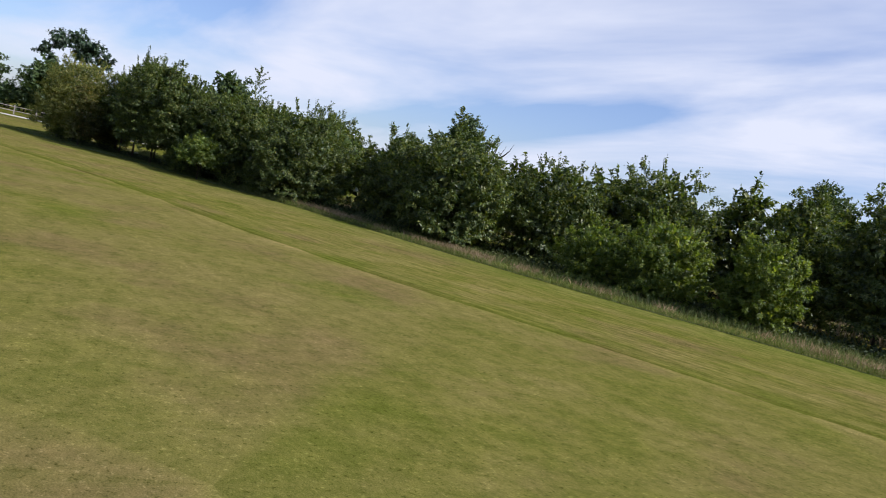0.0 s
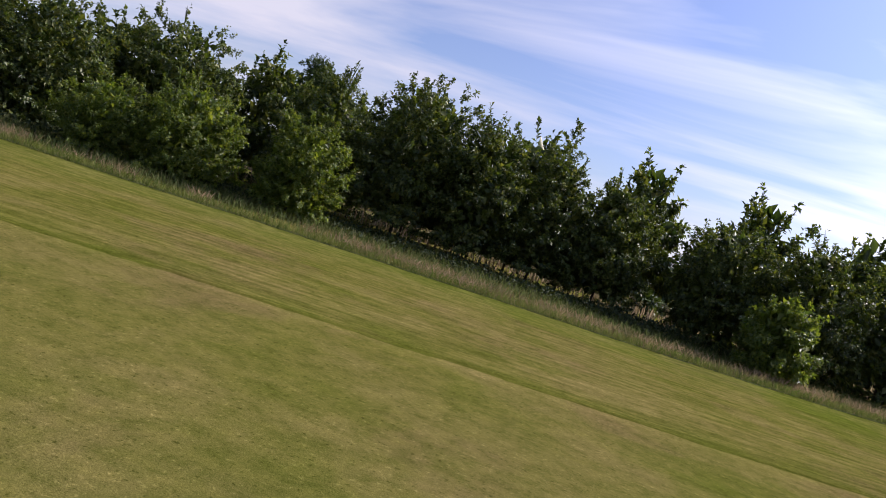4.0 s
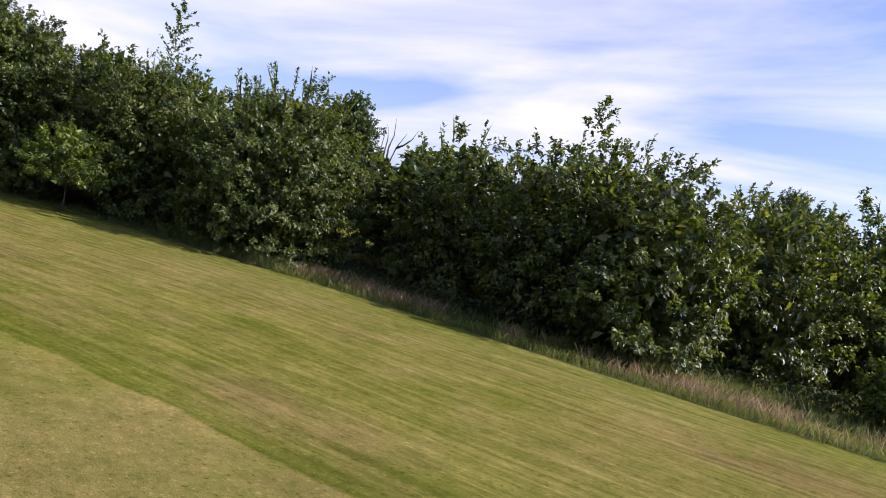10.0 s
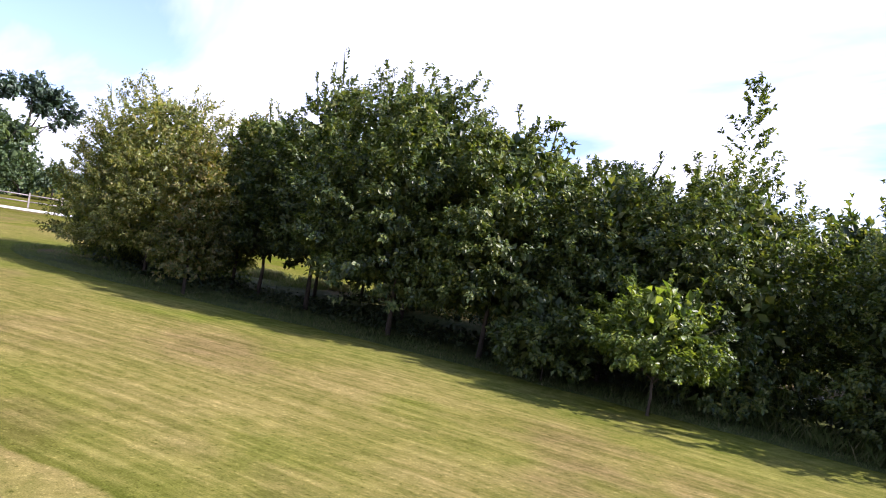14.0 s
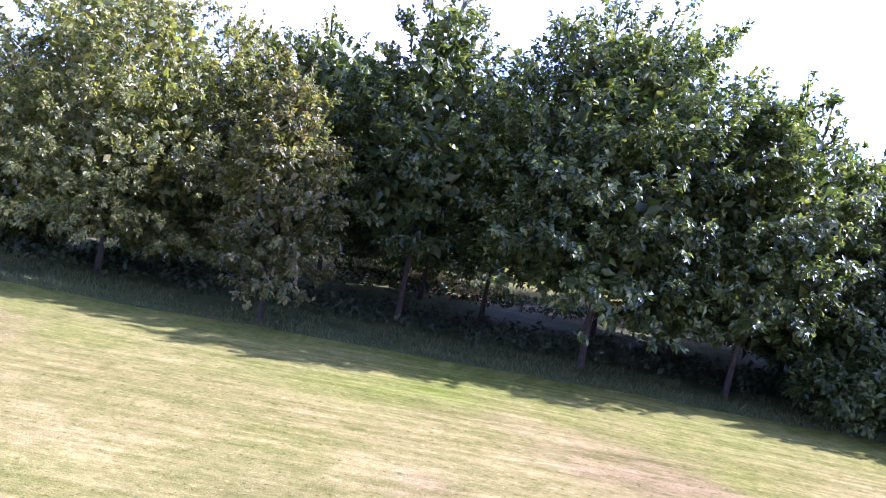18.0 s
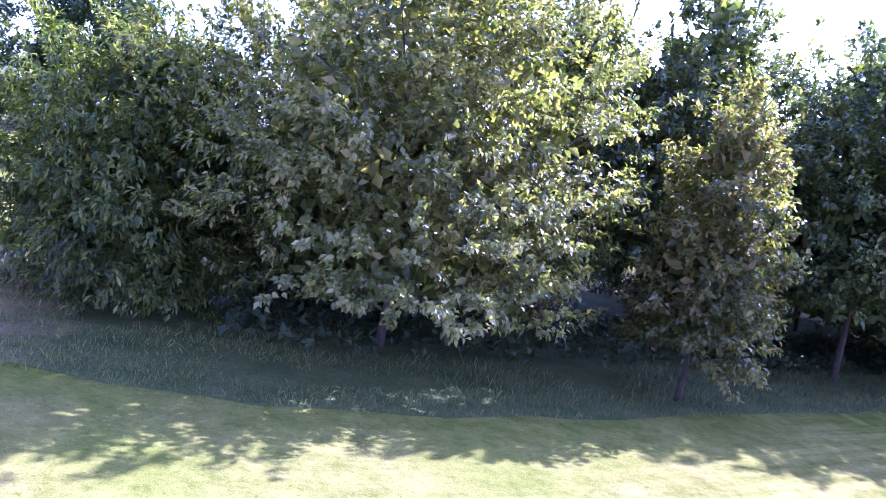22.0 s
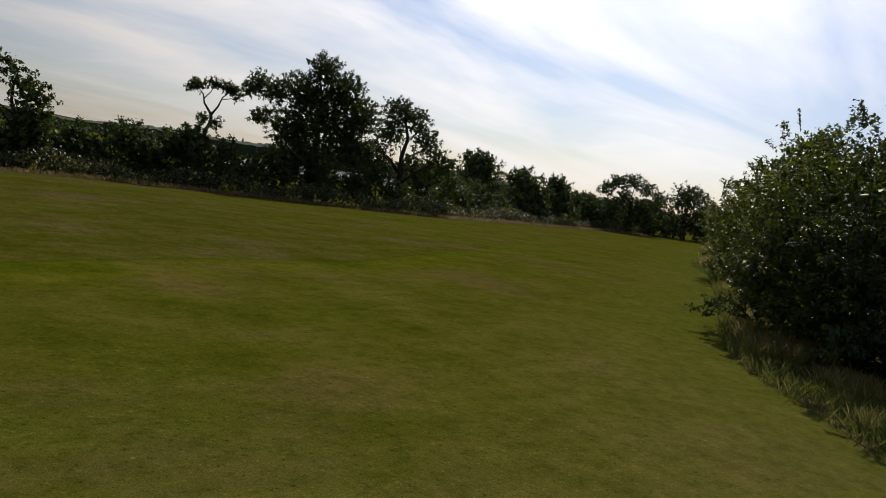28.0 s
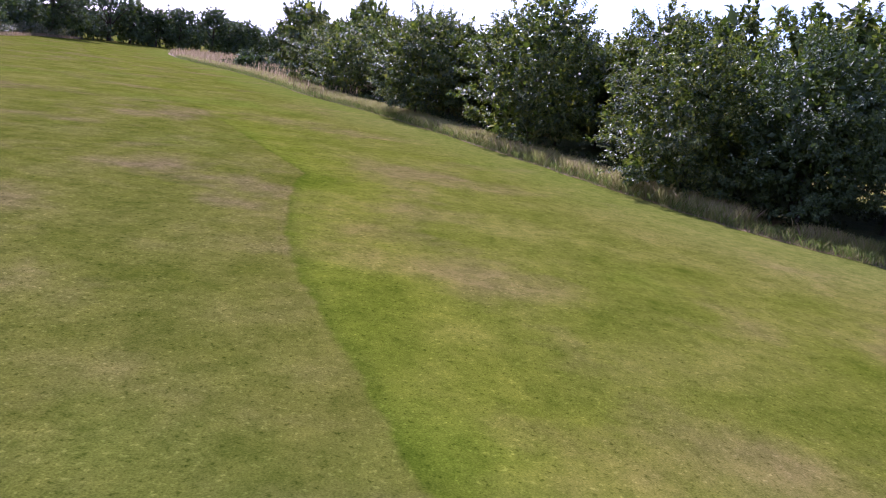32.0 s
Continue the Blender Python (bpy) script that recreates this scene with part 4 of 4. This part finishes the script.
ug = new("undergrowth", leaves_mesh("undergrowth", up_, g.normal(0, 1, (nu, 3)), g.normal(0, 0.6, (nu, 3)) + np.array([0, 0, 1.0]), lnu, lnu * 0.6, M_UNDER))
tagged(ug, "low leafy undergrowth coloured dark for the shade below the trees", "undergrowth", kind="stuff")

# ---- the field's far boundary ----
BOUND = "trees on the far boundary"


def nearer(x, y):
    """Pulls a place on the far boundary towards the camera at the turn of the path, to fit its view, and gives the
    factor.
    """
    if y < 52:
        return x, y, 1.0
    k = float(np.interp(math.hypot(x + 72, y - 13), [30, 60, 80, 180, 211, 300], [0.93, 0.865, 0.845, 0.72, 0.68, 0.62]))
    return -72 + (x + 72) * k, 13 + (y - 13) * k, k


def oak_balls(h, r, seed, n=17, low=0.35):
    g = random.Random(seed)
    out = []
    for k in range(n):
        a = 2 * math.pi * k * 0.381966 * 1.0 + g.uniform(-.4, .4)
        f = (k + 0.5) / n
        rr = r * math.sqrt(f) * g.uniform(0.55, 0.78)
        rl = r * g.uniform(0.24, 0.40)
        z = h * (low + (0.93 - low) * (1 - f ** 1.6) * g.uniform(0.75, 1.05)) - rl * 0.3
        out.append((rr * math.cos(a), rr * math.sin(a), min(max(z, rl * 0.8), h - rl * 0.8), rl))
    out.append((0, 0, h - r * 0.36, r * 0.4))
    return out


def oak(x, y, h, r, seed, label, balls=None, twigs=420, leaf=0.24, name="oak_tree", low=0.35, mat=None, girth=None, far=True, grow=1.0):
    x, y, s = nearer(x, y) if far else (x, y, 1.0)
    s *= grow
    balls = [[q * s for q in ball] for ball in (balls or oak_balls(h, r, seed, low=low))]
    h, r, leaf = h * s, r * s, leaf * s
    t = tree(name, x, y, h, r, mat or M_OAK, seed, label, BOUND, clear=h * low * 0.6, twigs=twigs, per=20, leaf=leaf, spikes=0, ratio=0.75, deep=0.5,
             balls=balls, girth=girth or 0.030 * h, limbs=8 if h > 6.4 else 3, turn=math.degrees(math.atan2(y - 14, x + 73)) - 90 if y > 50 else 0.0)
    return t


OAK = "dark broad-crowned oak on the far boundary hedge"
oak(-73.2, 63.4, 15.0, 6.4, 201, "large old oak with open limbs at the field boundary", low=0.10, twigs=1500, leaf=0.27,
    balls=((0, 0, 13.2, 1.7), (-2.0, 0, 11.6, 2.0), (1.8, 0, 11.0, 1.8), (-3.6, 0, 9.2, 2.2), (0.4, 0, 9.0, 2.2), (2.8, 0, 8.2, 1.9), (-1.6, 0, 6.6, 2.4), (2.0, 0, 5.6, 2.2), (-4.2, 0, 6.0, 2.2), (3.4, 0, 3.2, 2.2), (0.6, 0, 3.0, 2.6), (-3.0, 0, 3.0, 2.6), (4.6, 0, 1.6, 1.6)))
oak(-81.0, 59.0, 10.5, 5.0, 202, OAK, low=0.2)
oak(-66.9, 66.5, 4.6, 2.4, 203, "pale dense bush below the bare tree", name="round_bush", low=0.12, twigs=220, leaf=0.25, mat=M_BRAMBLE)
oak(-67.4, 80.0, 5.8, 2.5, 204, "small round-topped tree in the boundary hedge", twigs=180)
oak(-57.2, 79.5, 9.0, 3.4, 205, "wind-shaped tree leaning to one side above the hedge", twigs=300,
    balls=((0.3, 0.2, 2.2, 2.0), (1.6, 0.6, 2.6, 1.7), (-1.4, 0.3, 1.8, 1.6), (0.9, 0, 4.6, 1.5), (1.5, -.3, 5.8, 1.3), (0.3, 0.4, 6.4, 1.2), (-.6, 0, 7.6, 1.0), (-1.9, 0.2, 8.0, 0.8), (-2.9, -.1, 7.7, 0.55), (1.6, 0, 3.6, 1.5)))
oak(-41.8, 83.0, 6.0, 3.6, 206, "rounded dark bush in the boundary hedge", name="round_bush", low=0.15, twigs=300)


def half_bare_tree(x, y):
    """A twisted, forked stem above the bushes with leafy tufts only at its tips."""
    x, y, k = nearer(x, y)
    thing = new("half_bare_tree")
    for name, pts, rad in (("trunk", [(0, 0, -.1), (0.2, 0, 3.4), (0.0, 0.1, 5.4), (0.45, 0, 6.5), (0.25, 0, 7.3)], [0.26, 0.22, 0.19, 0.16, 0.13]),
                           ("branch", [(0.25, 0, 7.2), (-.35, 0.1, 8.0), (-.55, 0, 8.8), (-1.2, 0, 9.5)], [0.12, 0.09, 0.06, 0.03]),
                           ("branch", [(0.35, 0, 7.0), (0.9, 0, 7.9), (1.2, 0.1, 8.8), (2.1, 0, 9.6)], [0.12, 0.09, 0.06, 0.03]),
                           ("branch", [(-.45, 0, 8.4), (0.1, 0, 9.1), (0.4, 0, 9.9)], [0.06, 0.045, 0.02]),
                           ("branch", [(1.1, 0, 8.6), (1.7, 0, 8.7), (2.3, 0, 9.0)], [0.06, 0.04, 0.02])):
        bm = bmesh.new()
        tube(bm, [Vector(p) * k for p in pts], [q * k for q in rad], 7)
        part(name, bm, M_BARK, thing)
    tufts = [(-1.3, 0, 9.5, 0.50), (-.8, 0.2, 9.7, 0.42), (-1.7, 0, 9.2, 0.34), (0.3, 0, 10.0, 0.40), (0.9, 0, 9.8, 0.36), (1.6, 0, 9.8, 0.48), (2.2, 0.1, 9.6, 0.45), (2.4, 0, 9.0, 0.32), (-.3, 0, 6.6, 0.45), (0.9, 0, 6.3, 0.40)]
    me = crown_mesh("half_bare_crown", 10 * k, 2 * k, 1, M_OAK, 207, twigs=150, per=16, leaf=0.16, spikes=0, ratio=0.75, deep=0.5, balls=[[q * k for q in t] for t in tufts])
    new("crown", me).parent = thing
    thing.matrix_basis = pose(x, y, gz(x, y), 0, 0, math.degrees(math.atan2(y - 14, x + 73)) - 90)
    return tagged(thing, "spindly half-bare tree with leafy tufts on top", "tree", BOUND)


half_bare_tree(-40.1, 83.8)
oak(-27.6, 84.6, 13.4, 5.6, 208, "tall dark oak with a long side branch over the hedge", twigs=2700, leaf=0.18, grow=1.13,
    balls=((0.0, 0, 12.2, 1.7), (1.9, 0.5, 10.6, 2.2), (-1.7, 0, 10.0, 2.1), (3.7, 0, 8.6, 2.2), (0.0, 0.8, 8.4, 2.8), (-2.5, 0.4, 6.6, 2.3), (2.5, 0, 5.8, 2.6), (-1.1, 0, 4.8, 2.4), (-4.1, -.5, 9.6, 1.3), (-5.5, -.8, 10.0, 1.1), (-6.4, -.7, 9.3, 0.8), (-5.1, -.6, 7.0, 0.9), (4.2, 0, 5.0, 1.9), (-2.3, 0, 2.6, 1.8), (1.2, 0, 2.4, 2.0), (4.1, 0, 2.0, 1.6)))
oak(-14.6, 86.0, 12.0, 5.2, 209, "open-crowned tree beside the tall oak", twigs=1300, leaf=0.15, grow=1.25,
    balls=((-1.0, 0, 9.3, 1.6), (0.8, 0, 8.7, 1.5), (-1.4, 0.3, 7.2, 1.7), (1.9, 0, 6.9, 1.5), (3.2, 0, 5.6, 1.3), (4.4, 0, 4.8, 1.1), (-2.4, 0, 5.0, 1.5), (0.8, 0.4, 4.6, 1.2), (5.0, 0.2, 3.4, 1.0), (2.6, 0, 3.8, 0.9), (-3.0, 0, 2.2, 1.6), (0.4, 0, 1.6, 1.5), (3.8, 0, 1.6, 1.4), (-1.6, 0, 3.6, 1.3)))
for k, (x, y, h, r) in enumerate([(-12.4, 83.2, 5.2, 2.6), (-2.6, 85.2, 7.2, 3.2), (2.4, 87.5, 4.4, 2.4), (7.3, 86.4, 6.1, 3.4), (11.6, 88.5, 4.6, 2.4), (15.8, 87.2, 5.9, 2.8), (21.5, 89.5, 4.4, 2.6), (27.0, 90.0, 4.6, 2.8),
                                  (44.5, 89.5, 5.2, 3.2), (52.1, 87.6, 8.3, 4.4), (57.5, 86.5, 6.0, 3.0), (60.6, 83.4, 5.4, 3.2), (65.0, 81.0, 6.2, 3.8), (71.5, 77.4, 7.2, 3.8), (77.0, 76.0, 5.6, 3.4), (82.0, 74.5, 6.0, 3.6), (90.0, 70.0, 6.0, 4.0)]):
    oak(x, y, h * 1.18, r * 1.45, 220 + k, OAK if h > 6.5 else "lower rounded tree in the boundary hedge", twigs=420, leaf=0.25, low=0.12, far=False)
oak(35.4, 88.0, 9.6, 5.8, 240, "wide flat-topped oak standing above the hedge", twigs=1100, leaf=0.19, far=False,
    balls=((-4.2, 0, 6.6, 1.5), (-2.3, 0, 8.0, 1.6), (0, 0, 8.4, 1.5), (2.2, 0, 7.4, 1.5), (4.3, 0, 6.2, 1.5), (-1.1, 0, 5.6, 1.6), (1.5, 0, 4.6, 1.9), (-3, 0, 4.0, 1.9), (0, 0, 2.6, 2.2), (3.2, 0, 2.8, 1.9), (-3.4, 0, 1.9, 1.7)))
for k, (x, y, h, r) in enumerate([(-107, 40, 12.5, 5.0), (-120, 32, 9.5, 5.0), (-128, 20, 8.6, 5.2), (-141, 12, 8.8, 5.2), (-148, -2, 8.0, 5.0), (-152, -16, 8.4, 5.0), (-96, 50, 9.0, 4.6)]):
    oak(x, y, h, r, 260 + k, OAK, twigs=300, leaf=0.42, low=0.15)
oak(-137, 24.5, 14.0, 4.6, 280, "tall pine with a bare stem and flat dark crown", name="pine_tree", twigs=260, leaf=0.34, mat=M_PINE,
    balls=((0, -4.4, 10.4, 1.2), (0.4, -2.4, 12.2, 1.7), (0, 0.4, 13.0, 1.7), (0.3, 2.8, 12.0, 1.6), (0, 4.6, 10.6, 1.3), (0, -3.2, 8.8, 0.8), (0, 1.2, 10.8, 1.2), (0, 3.4, 9.2, 0.8)))

# a bare dead tree
dead = new("dead_tree")
bm = bmesh.new()
tube(bm, [(0, 0, -.1), (0.15, 0, 3), (0.1, 0.1, 6), (0.35, 0, 8.4)], [0.36, 0.28, 0.2, 0.13], 9)
part("trunk", bm, M_DEAD, dead)
for p in ([(0.1, 0, 5.2), (-0.9, 0.1, 6.9), (-1.2, 0, 9.5), (-1.0, 0, 13.2)], [(0.2, 0, 6.4), (0.9, 0, 8.6), (1.5, 0.1, 10.6), (2.9, 0, 12.4)], [(0.35, 0, 8.3), (0.2, 0, 10.4), (0.6, 0.1, 12.0), (0.4, 0, 14.0)],
          [(0.25, 0, 7.6), (-0.4, 0, 9.4), (-0.3, 0, 11.4), (-0.7, 0, 12.8)], [(1.5, 0.1, 10.5), (2.8, 0, 11.0), (4.0, 0, 11.8), (4.8, 0, 13.0)]):
    bm = bmesh.new()
    tube(bm, p, [0.15, 0.11, 0.07, 0.025], 6)
    part("branch", bm, M_DEAD, dead)
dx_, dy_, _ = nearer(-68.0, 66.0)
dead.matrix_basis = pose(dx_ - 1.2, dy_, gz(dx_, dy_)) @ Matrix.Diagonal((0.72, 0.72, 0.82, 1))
tagged(dead, "bare dead tree with upright grey branches", "tree", BOUND)

# hedge: three bush shapes set along the boundary
HEDGE = [(-160, -40), (-150, -10), (-138, 8), (-118, 28), (-104, 42), (-90, 54), (-80, 62), (-71, 71), (-64, 79)]
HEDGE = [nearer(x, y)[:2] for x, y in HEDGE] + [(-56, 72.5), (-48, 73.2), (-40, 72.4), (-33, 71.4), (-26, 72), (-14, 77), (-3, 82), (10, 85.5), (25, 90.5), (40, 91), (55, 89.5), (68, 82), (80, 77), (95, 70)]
bushes = [oak(-62.5, 80.6, 4.6, 3.0, 301, "dense dark hedge bush on the field boundary", name="hedge_bush", low=0.1, twigs=115, leaf=0.24),
          oak(-51.5, 82.6, 3.9, 3.0, 302, "dense dark hedge bush on the field boundary", name="hedge_bush", low=0.1, twigs=115, leaf=0.24),
          oak(-46.5, 83.2, 5.2, 3.1, 303, "dense dark hedge bush on the field boundary", name="hedge_bush", low=0.1, twigs=115, leaf=0.24)]
for o in bushes:
    o["group"] = "bushes of the boundary hedge"
pick = random.Random(31)
for (x0, y0), (x1, y1) in zip(HEDGE, HEDGE[1:]):
    ln = math.hypot(x1 - x0, y1 - y0)
    m = max(1, round(ln / 3.1))
    for k in range(m):
        t = (k + 0.5) / m
        x, y = x0 + (x1 - x0) * t + pick.uniform(-.7, .7), y0 + (y1 - y0) * t + pick.uniform(-.7, .7)
        bearing = math.degrees(math.atan2(y - 13.4, x + 72.8))
        if x > -40 and (47.5 < bearing < 51.2 or 54.2 < bearing < 57.0):
            continue            # openings by bearing from the camera, so that it sees the water
        copy_thing(pick.choice(bushes), pose(x, y, gz(x, y) - 0.05, 0, 0, pick.uniform(0, 360)))

# bramble and rough grass in front of the hedge
g = np.random.default_rng(77)
bp, gp = [], []
for (x0, y0), (x1, y1) in zip(HEDGE[5:18], HEDGE[6:19]):
    ln = math.hypot(x1 - x0, y1 - y0)
    nx, ny = (y1 - y0) / ln, -(x1 - x0) / ln
    for _ in range(int(ln * 240)):
        t, q = g.random(), 1.6 + g.random() * 2.6
        x, y = x0 + (x1 - x0) * t + nx * q, y0 + (y1 - y0) * t + ny * q
        hump = 0.75 + 0.45 * math.sin(x * 0.9) * math.sin(y * 0.7 + x * 0.31)
        bp.append((x, y, gz(x, y) + g.random() ** 0.6 * 1.5 * hump))
    for _ in range(int(ln * 150)):
        t, q = g.random(), 3.8 + g.random() * 1.6
        gp.append((x0 + (x1 - x0) * t + nx * q, y0 + (y1 - y0) * t + ny * q))
bp = np.array(bp)
nb = len(bp)
lnb = g.uniform(0.12, 0.26, nb)
bramble = new("bramble", leaves_mesh("bramble", bp, g.normal(0, 1, (nb, 3)), g.normal(0, 0.5, (nb, 3)) + np.array([0, 0, 1.0]), lnb, lnb * 0.8, M_BRAMBLE))
tagged(bramble, "low tangled bramble with pale leaves before the hedge", "bramble", kind="stuff")
rg = blades("rough_grass", gp, 0.10, 0.32, 0.03, M_TALL, 78, bend=0.9)
tagged(rg, "unmown dry grass along the foot of the hedge", "grass", kind="stuff")

# far unmown meadow beyond the end of the belt, with scattered young shrubs
mp_ = []
while len(mp_) < 9000:
    x, y = g.uniform(-34, 62), g.uniform(34, 75)
    if inside(x, y) and edge_distance(x, y) < 16:
        mp_.append((x, y))
md = blades("meadow_grass", mp_, 0.25, 0.7, 0.07, M_TALL, 79)
tagged(md, "patch of pinkish seeding meadow grass in the distance", "grass", kind="stuff")
for k, (x, y, h, r) in enumerate([(6, 51.5, 1.6, 1.1), (-4, 48.6, 1.1, 0.8), (12, 51.8, 1.3, 1.0), (16, 51.0, 1.5, 1.1), (24, 51.9, 1.3, 1.0), (14, 48, 1.6, 1.2), (30, 51.5, 1.5, 1.2), (2, 46, 1.2, 0.9)]):
    oak(x, y, h, r, 320 + k, "small dark shrub growing in the meadow", name="shrub", low=0.1, twigs=60, leaf=0.2)["group"] = "shrubs in the meadow"

# distant wooded ridge
rv, rf = [], []
for k in range(961):
    a = radians(-20 + 230 * k / 960)
    d = 345 + 20 * math.sin(a * 5)
    top_ = 4.6 + 1.6 * math.sin(a * 7 + 1) + 0.8 * math.sin(a * 31) + 0.7 * noise.noise((a * 120, 0, 0)) + 0.6 * noise.noise((a * 300, 4, 0))
    x, y = -40 + d * math.cos(a), 20 + d * math.sin(a)
    rv += [(x, y, -4), (x * 1.0, y, top_ * 0.7), (x + 25 * math.cos(a), y + 25 * math.sin(a), top_), (x + 90 * math.cos(a), y + 90 * math.sin(a), -4)]
    if k:
        for q in range(3):
            rf.append(((k - 1) * 4 + q, k * 4 + q, k * 4 + q + 1, (k - 1) * 4 + q + 1))
ridge = mesh_object("backdrop", rv, rf, M_WOODLAND)
tagged(ridge, "low distant ridge covered with woodland", "hills", kind="structure")

# a church tower and spire far off on the ridge
church = new("church")
cx_, cy_ = -72.8 + 900 * math.cos(radians(62.4)), 13.4 + 900 * math.sin(radians(62.4))
m_stone, n_, l_, b_ = material("distant grey stone", 0.9, 0.2)
g_ = n_.new("ShaderNodeNewGeometry")
l_.new(ramp_node(n_, l_, noise_node(n_, l_, g_.outputs["Position"], 0.8, 4), [(0.3, (0.16, 0.155, 0.15)), (0.7, (0.26, 0.25, 0.24))]), b_.inputs["Base Color"])
bm = bmesh.new()
bmesh.ops.create_cube(bm, size=1, matrix=Matrix.Translation((0, 0, 3)) @ Matrix.Diagonal((3.4, 3.4, 7, 1)))
part("tower", bm, m_stone, church)
bm = bmesh.new()
bmesh.ops.create_cone(bm, cap_ends=True, segments=8, radius1=1.6, radius2=0.08, depth=5.5, matrix=Matrix.Translation((0, 0, 9.25)))
part("spire", bm, m_stone, church)
church.matrix_basis = pose(cx_, cy_, gz(cx_, cy_) - 1.5, 0, 0, 20)
tagged(church, "grey stone church tower with a pointed spire", "church")

# pale water glimpsed below the far trees
m_water, n_, l_, b_ = material("pale still water", 0.12, 0.5)
b_.inputs["Base Color"].default_value = (0.30, 0.32, 0.36, 1)
w_tex = n_.new("ShaderNodeNewGeometry")
bump_node(n_, l_, b_, noise_node(n_, l_, w_tex.outputs["Position"], 0.8, 3), 0.15, 0.05)
wv = [(-5, 165), (60, 150), (130, 185), (190, 240), (150, 290), (60, 260)]
water = mesh_object("water", [(x, y, -1.55) for x, y in wv], [tuple(range(6))], m_water)
tagged(water, "pale sheet of still water beyond the boundary trees", "water", kind="structure")

# gravel track and post-and-rail fence on the near-west side
tv, tf = [], []
TR = [(-118, -60), (-108, -30), (-100, -8), (-94, 12), (-91, 30), (-90, 46), (-95, 60)]
for k, (x, y) in enumerate(TR):
    tv += [(x - 2.0, y, gz(x - 2, y) + 0.02), (x + 2.0, y, gz(x + 2, y) + 0.02)]
    if k:
        tf.append((2 * k - 2, 2 * k - 1, 2 * k + 1, 2 * k))
track = mesh_object("track", tv, tf, M_TRACK)
tagged(track, "pale gravel track along the edge of the field", "road", kind="structure")
fence = new("rail_fence")
FP = [(x - 4.5, y) for x, y in TR[:5]]
posts = []
for (x0, y0), (x1, y1) in zip(FP, FP[1:]):
    m = round(math.hypot(x1 - x0, y1 - y0) / 2.4)
    posts += [(x0 + (x1 - x0) * k / m, y0 + (y1 - y0) * k / m) for k in range(m)]
for k, (x, y) in enumerate(posts):
    bm = bmesh.new()
    bmesh.ops.create_cube(bm, size=1, matrix=Matrix.Translation((x, y, gz(x, y) + 0.55)) @ Matrix.Diagonal((0.10, 0.12, 1.2, 1)))
    part("post", bm, M_RAIL, fence)
    if k:
        px, py = posts[k - 1]
        for z in (0.45, 0.95):
            bm = bmesh.new()
            tube(bm, [(px, py, gz(px, py) + z), (x, y, gz(x, y) + z)], [0.05, 0.05], 6)
            part("rail", bm, M_RAIL, fence)
tagged(fence, "weathered wooden post-and-rail fence beside the track", "fence")
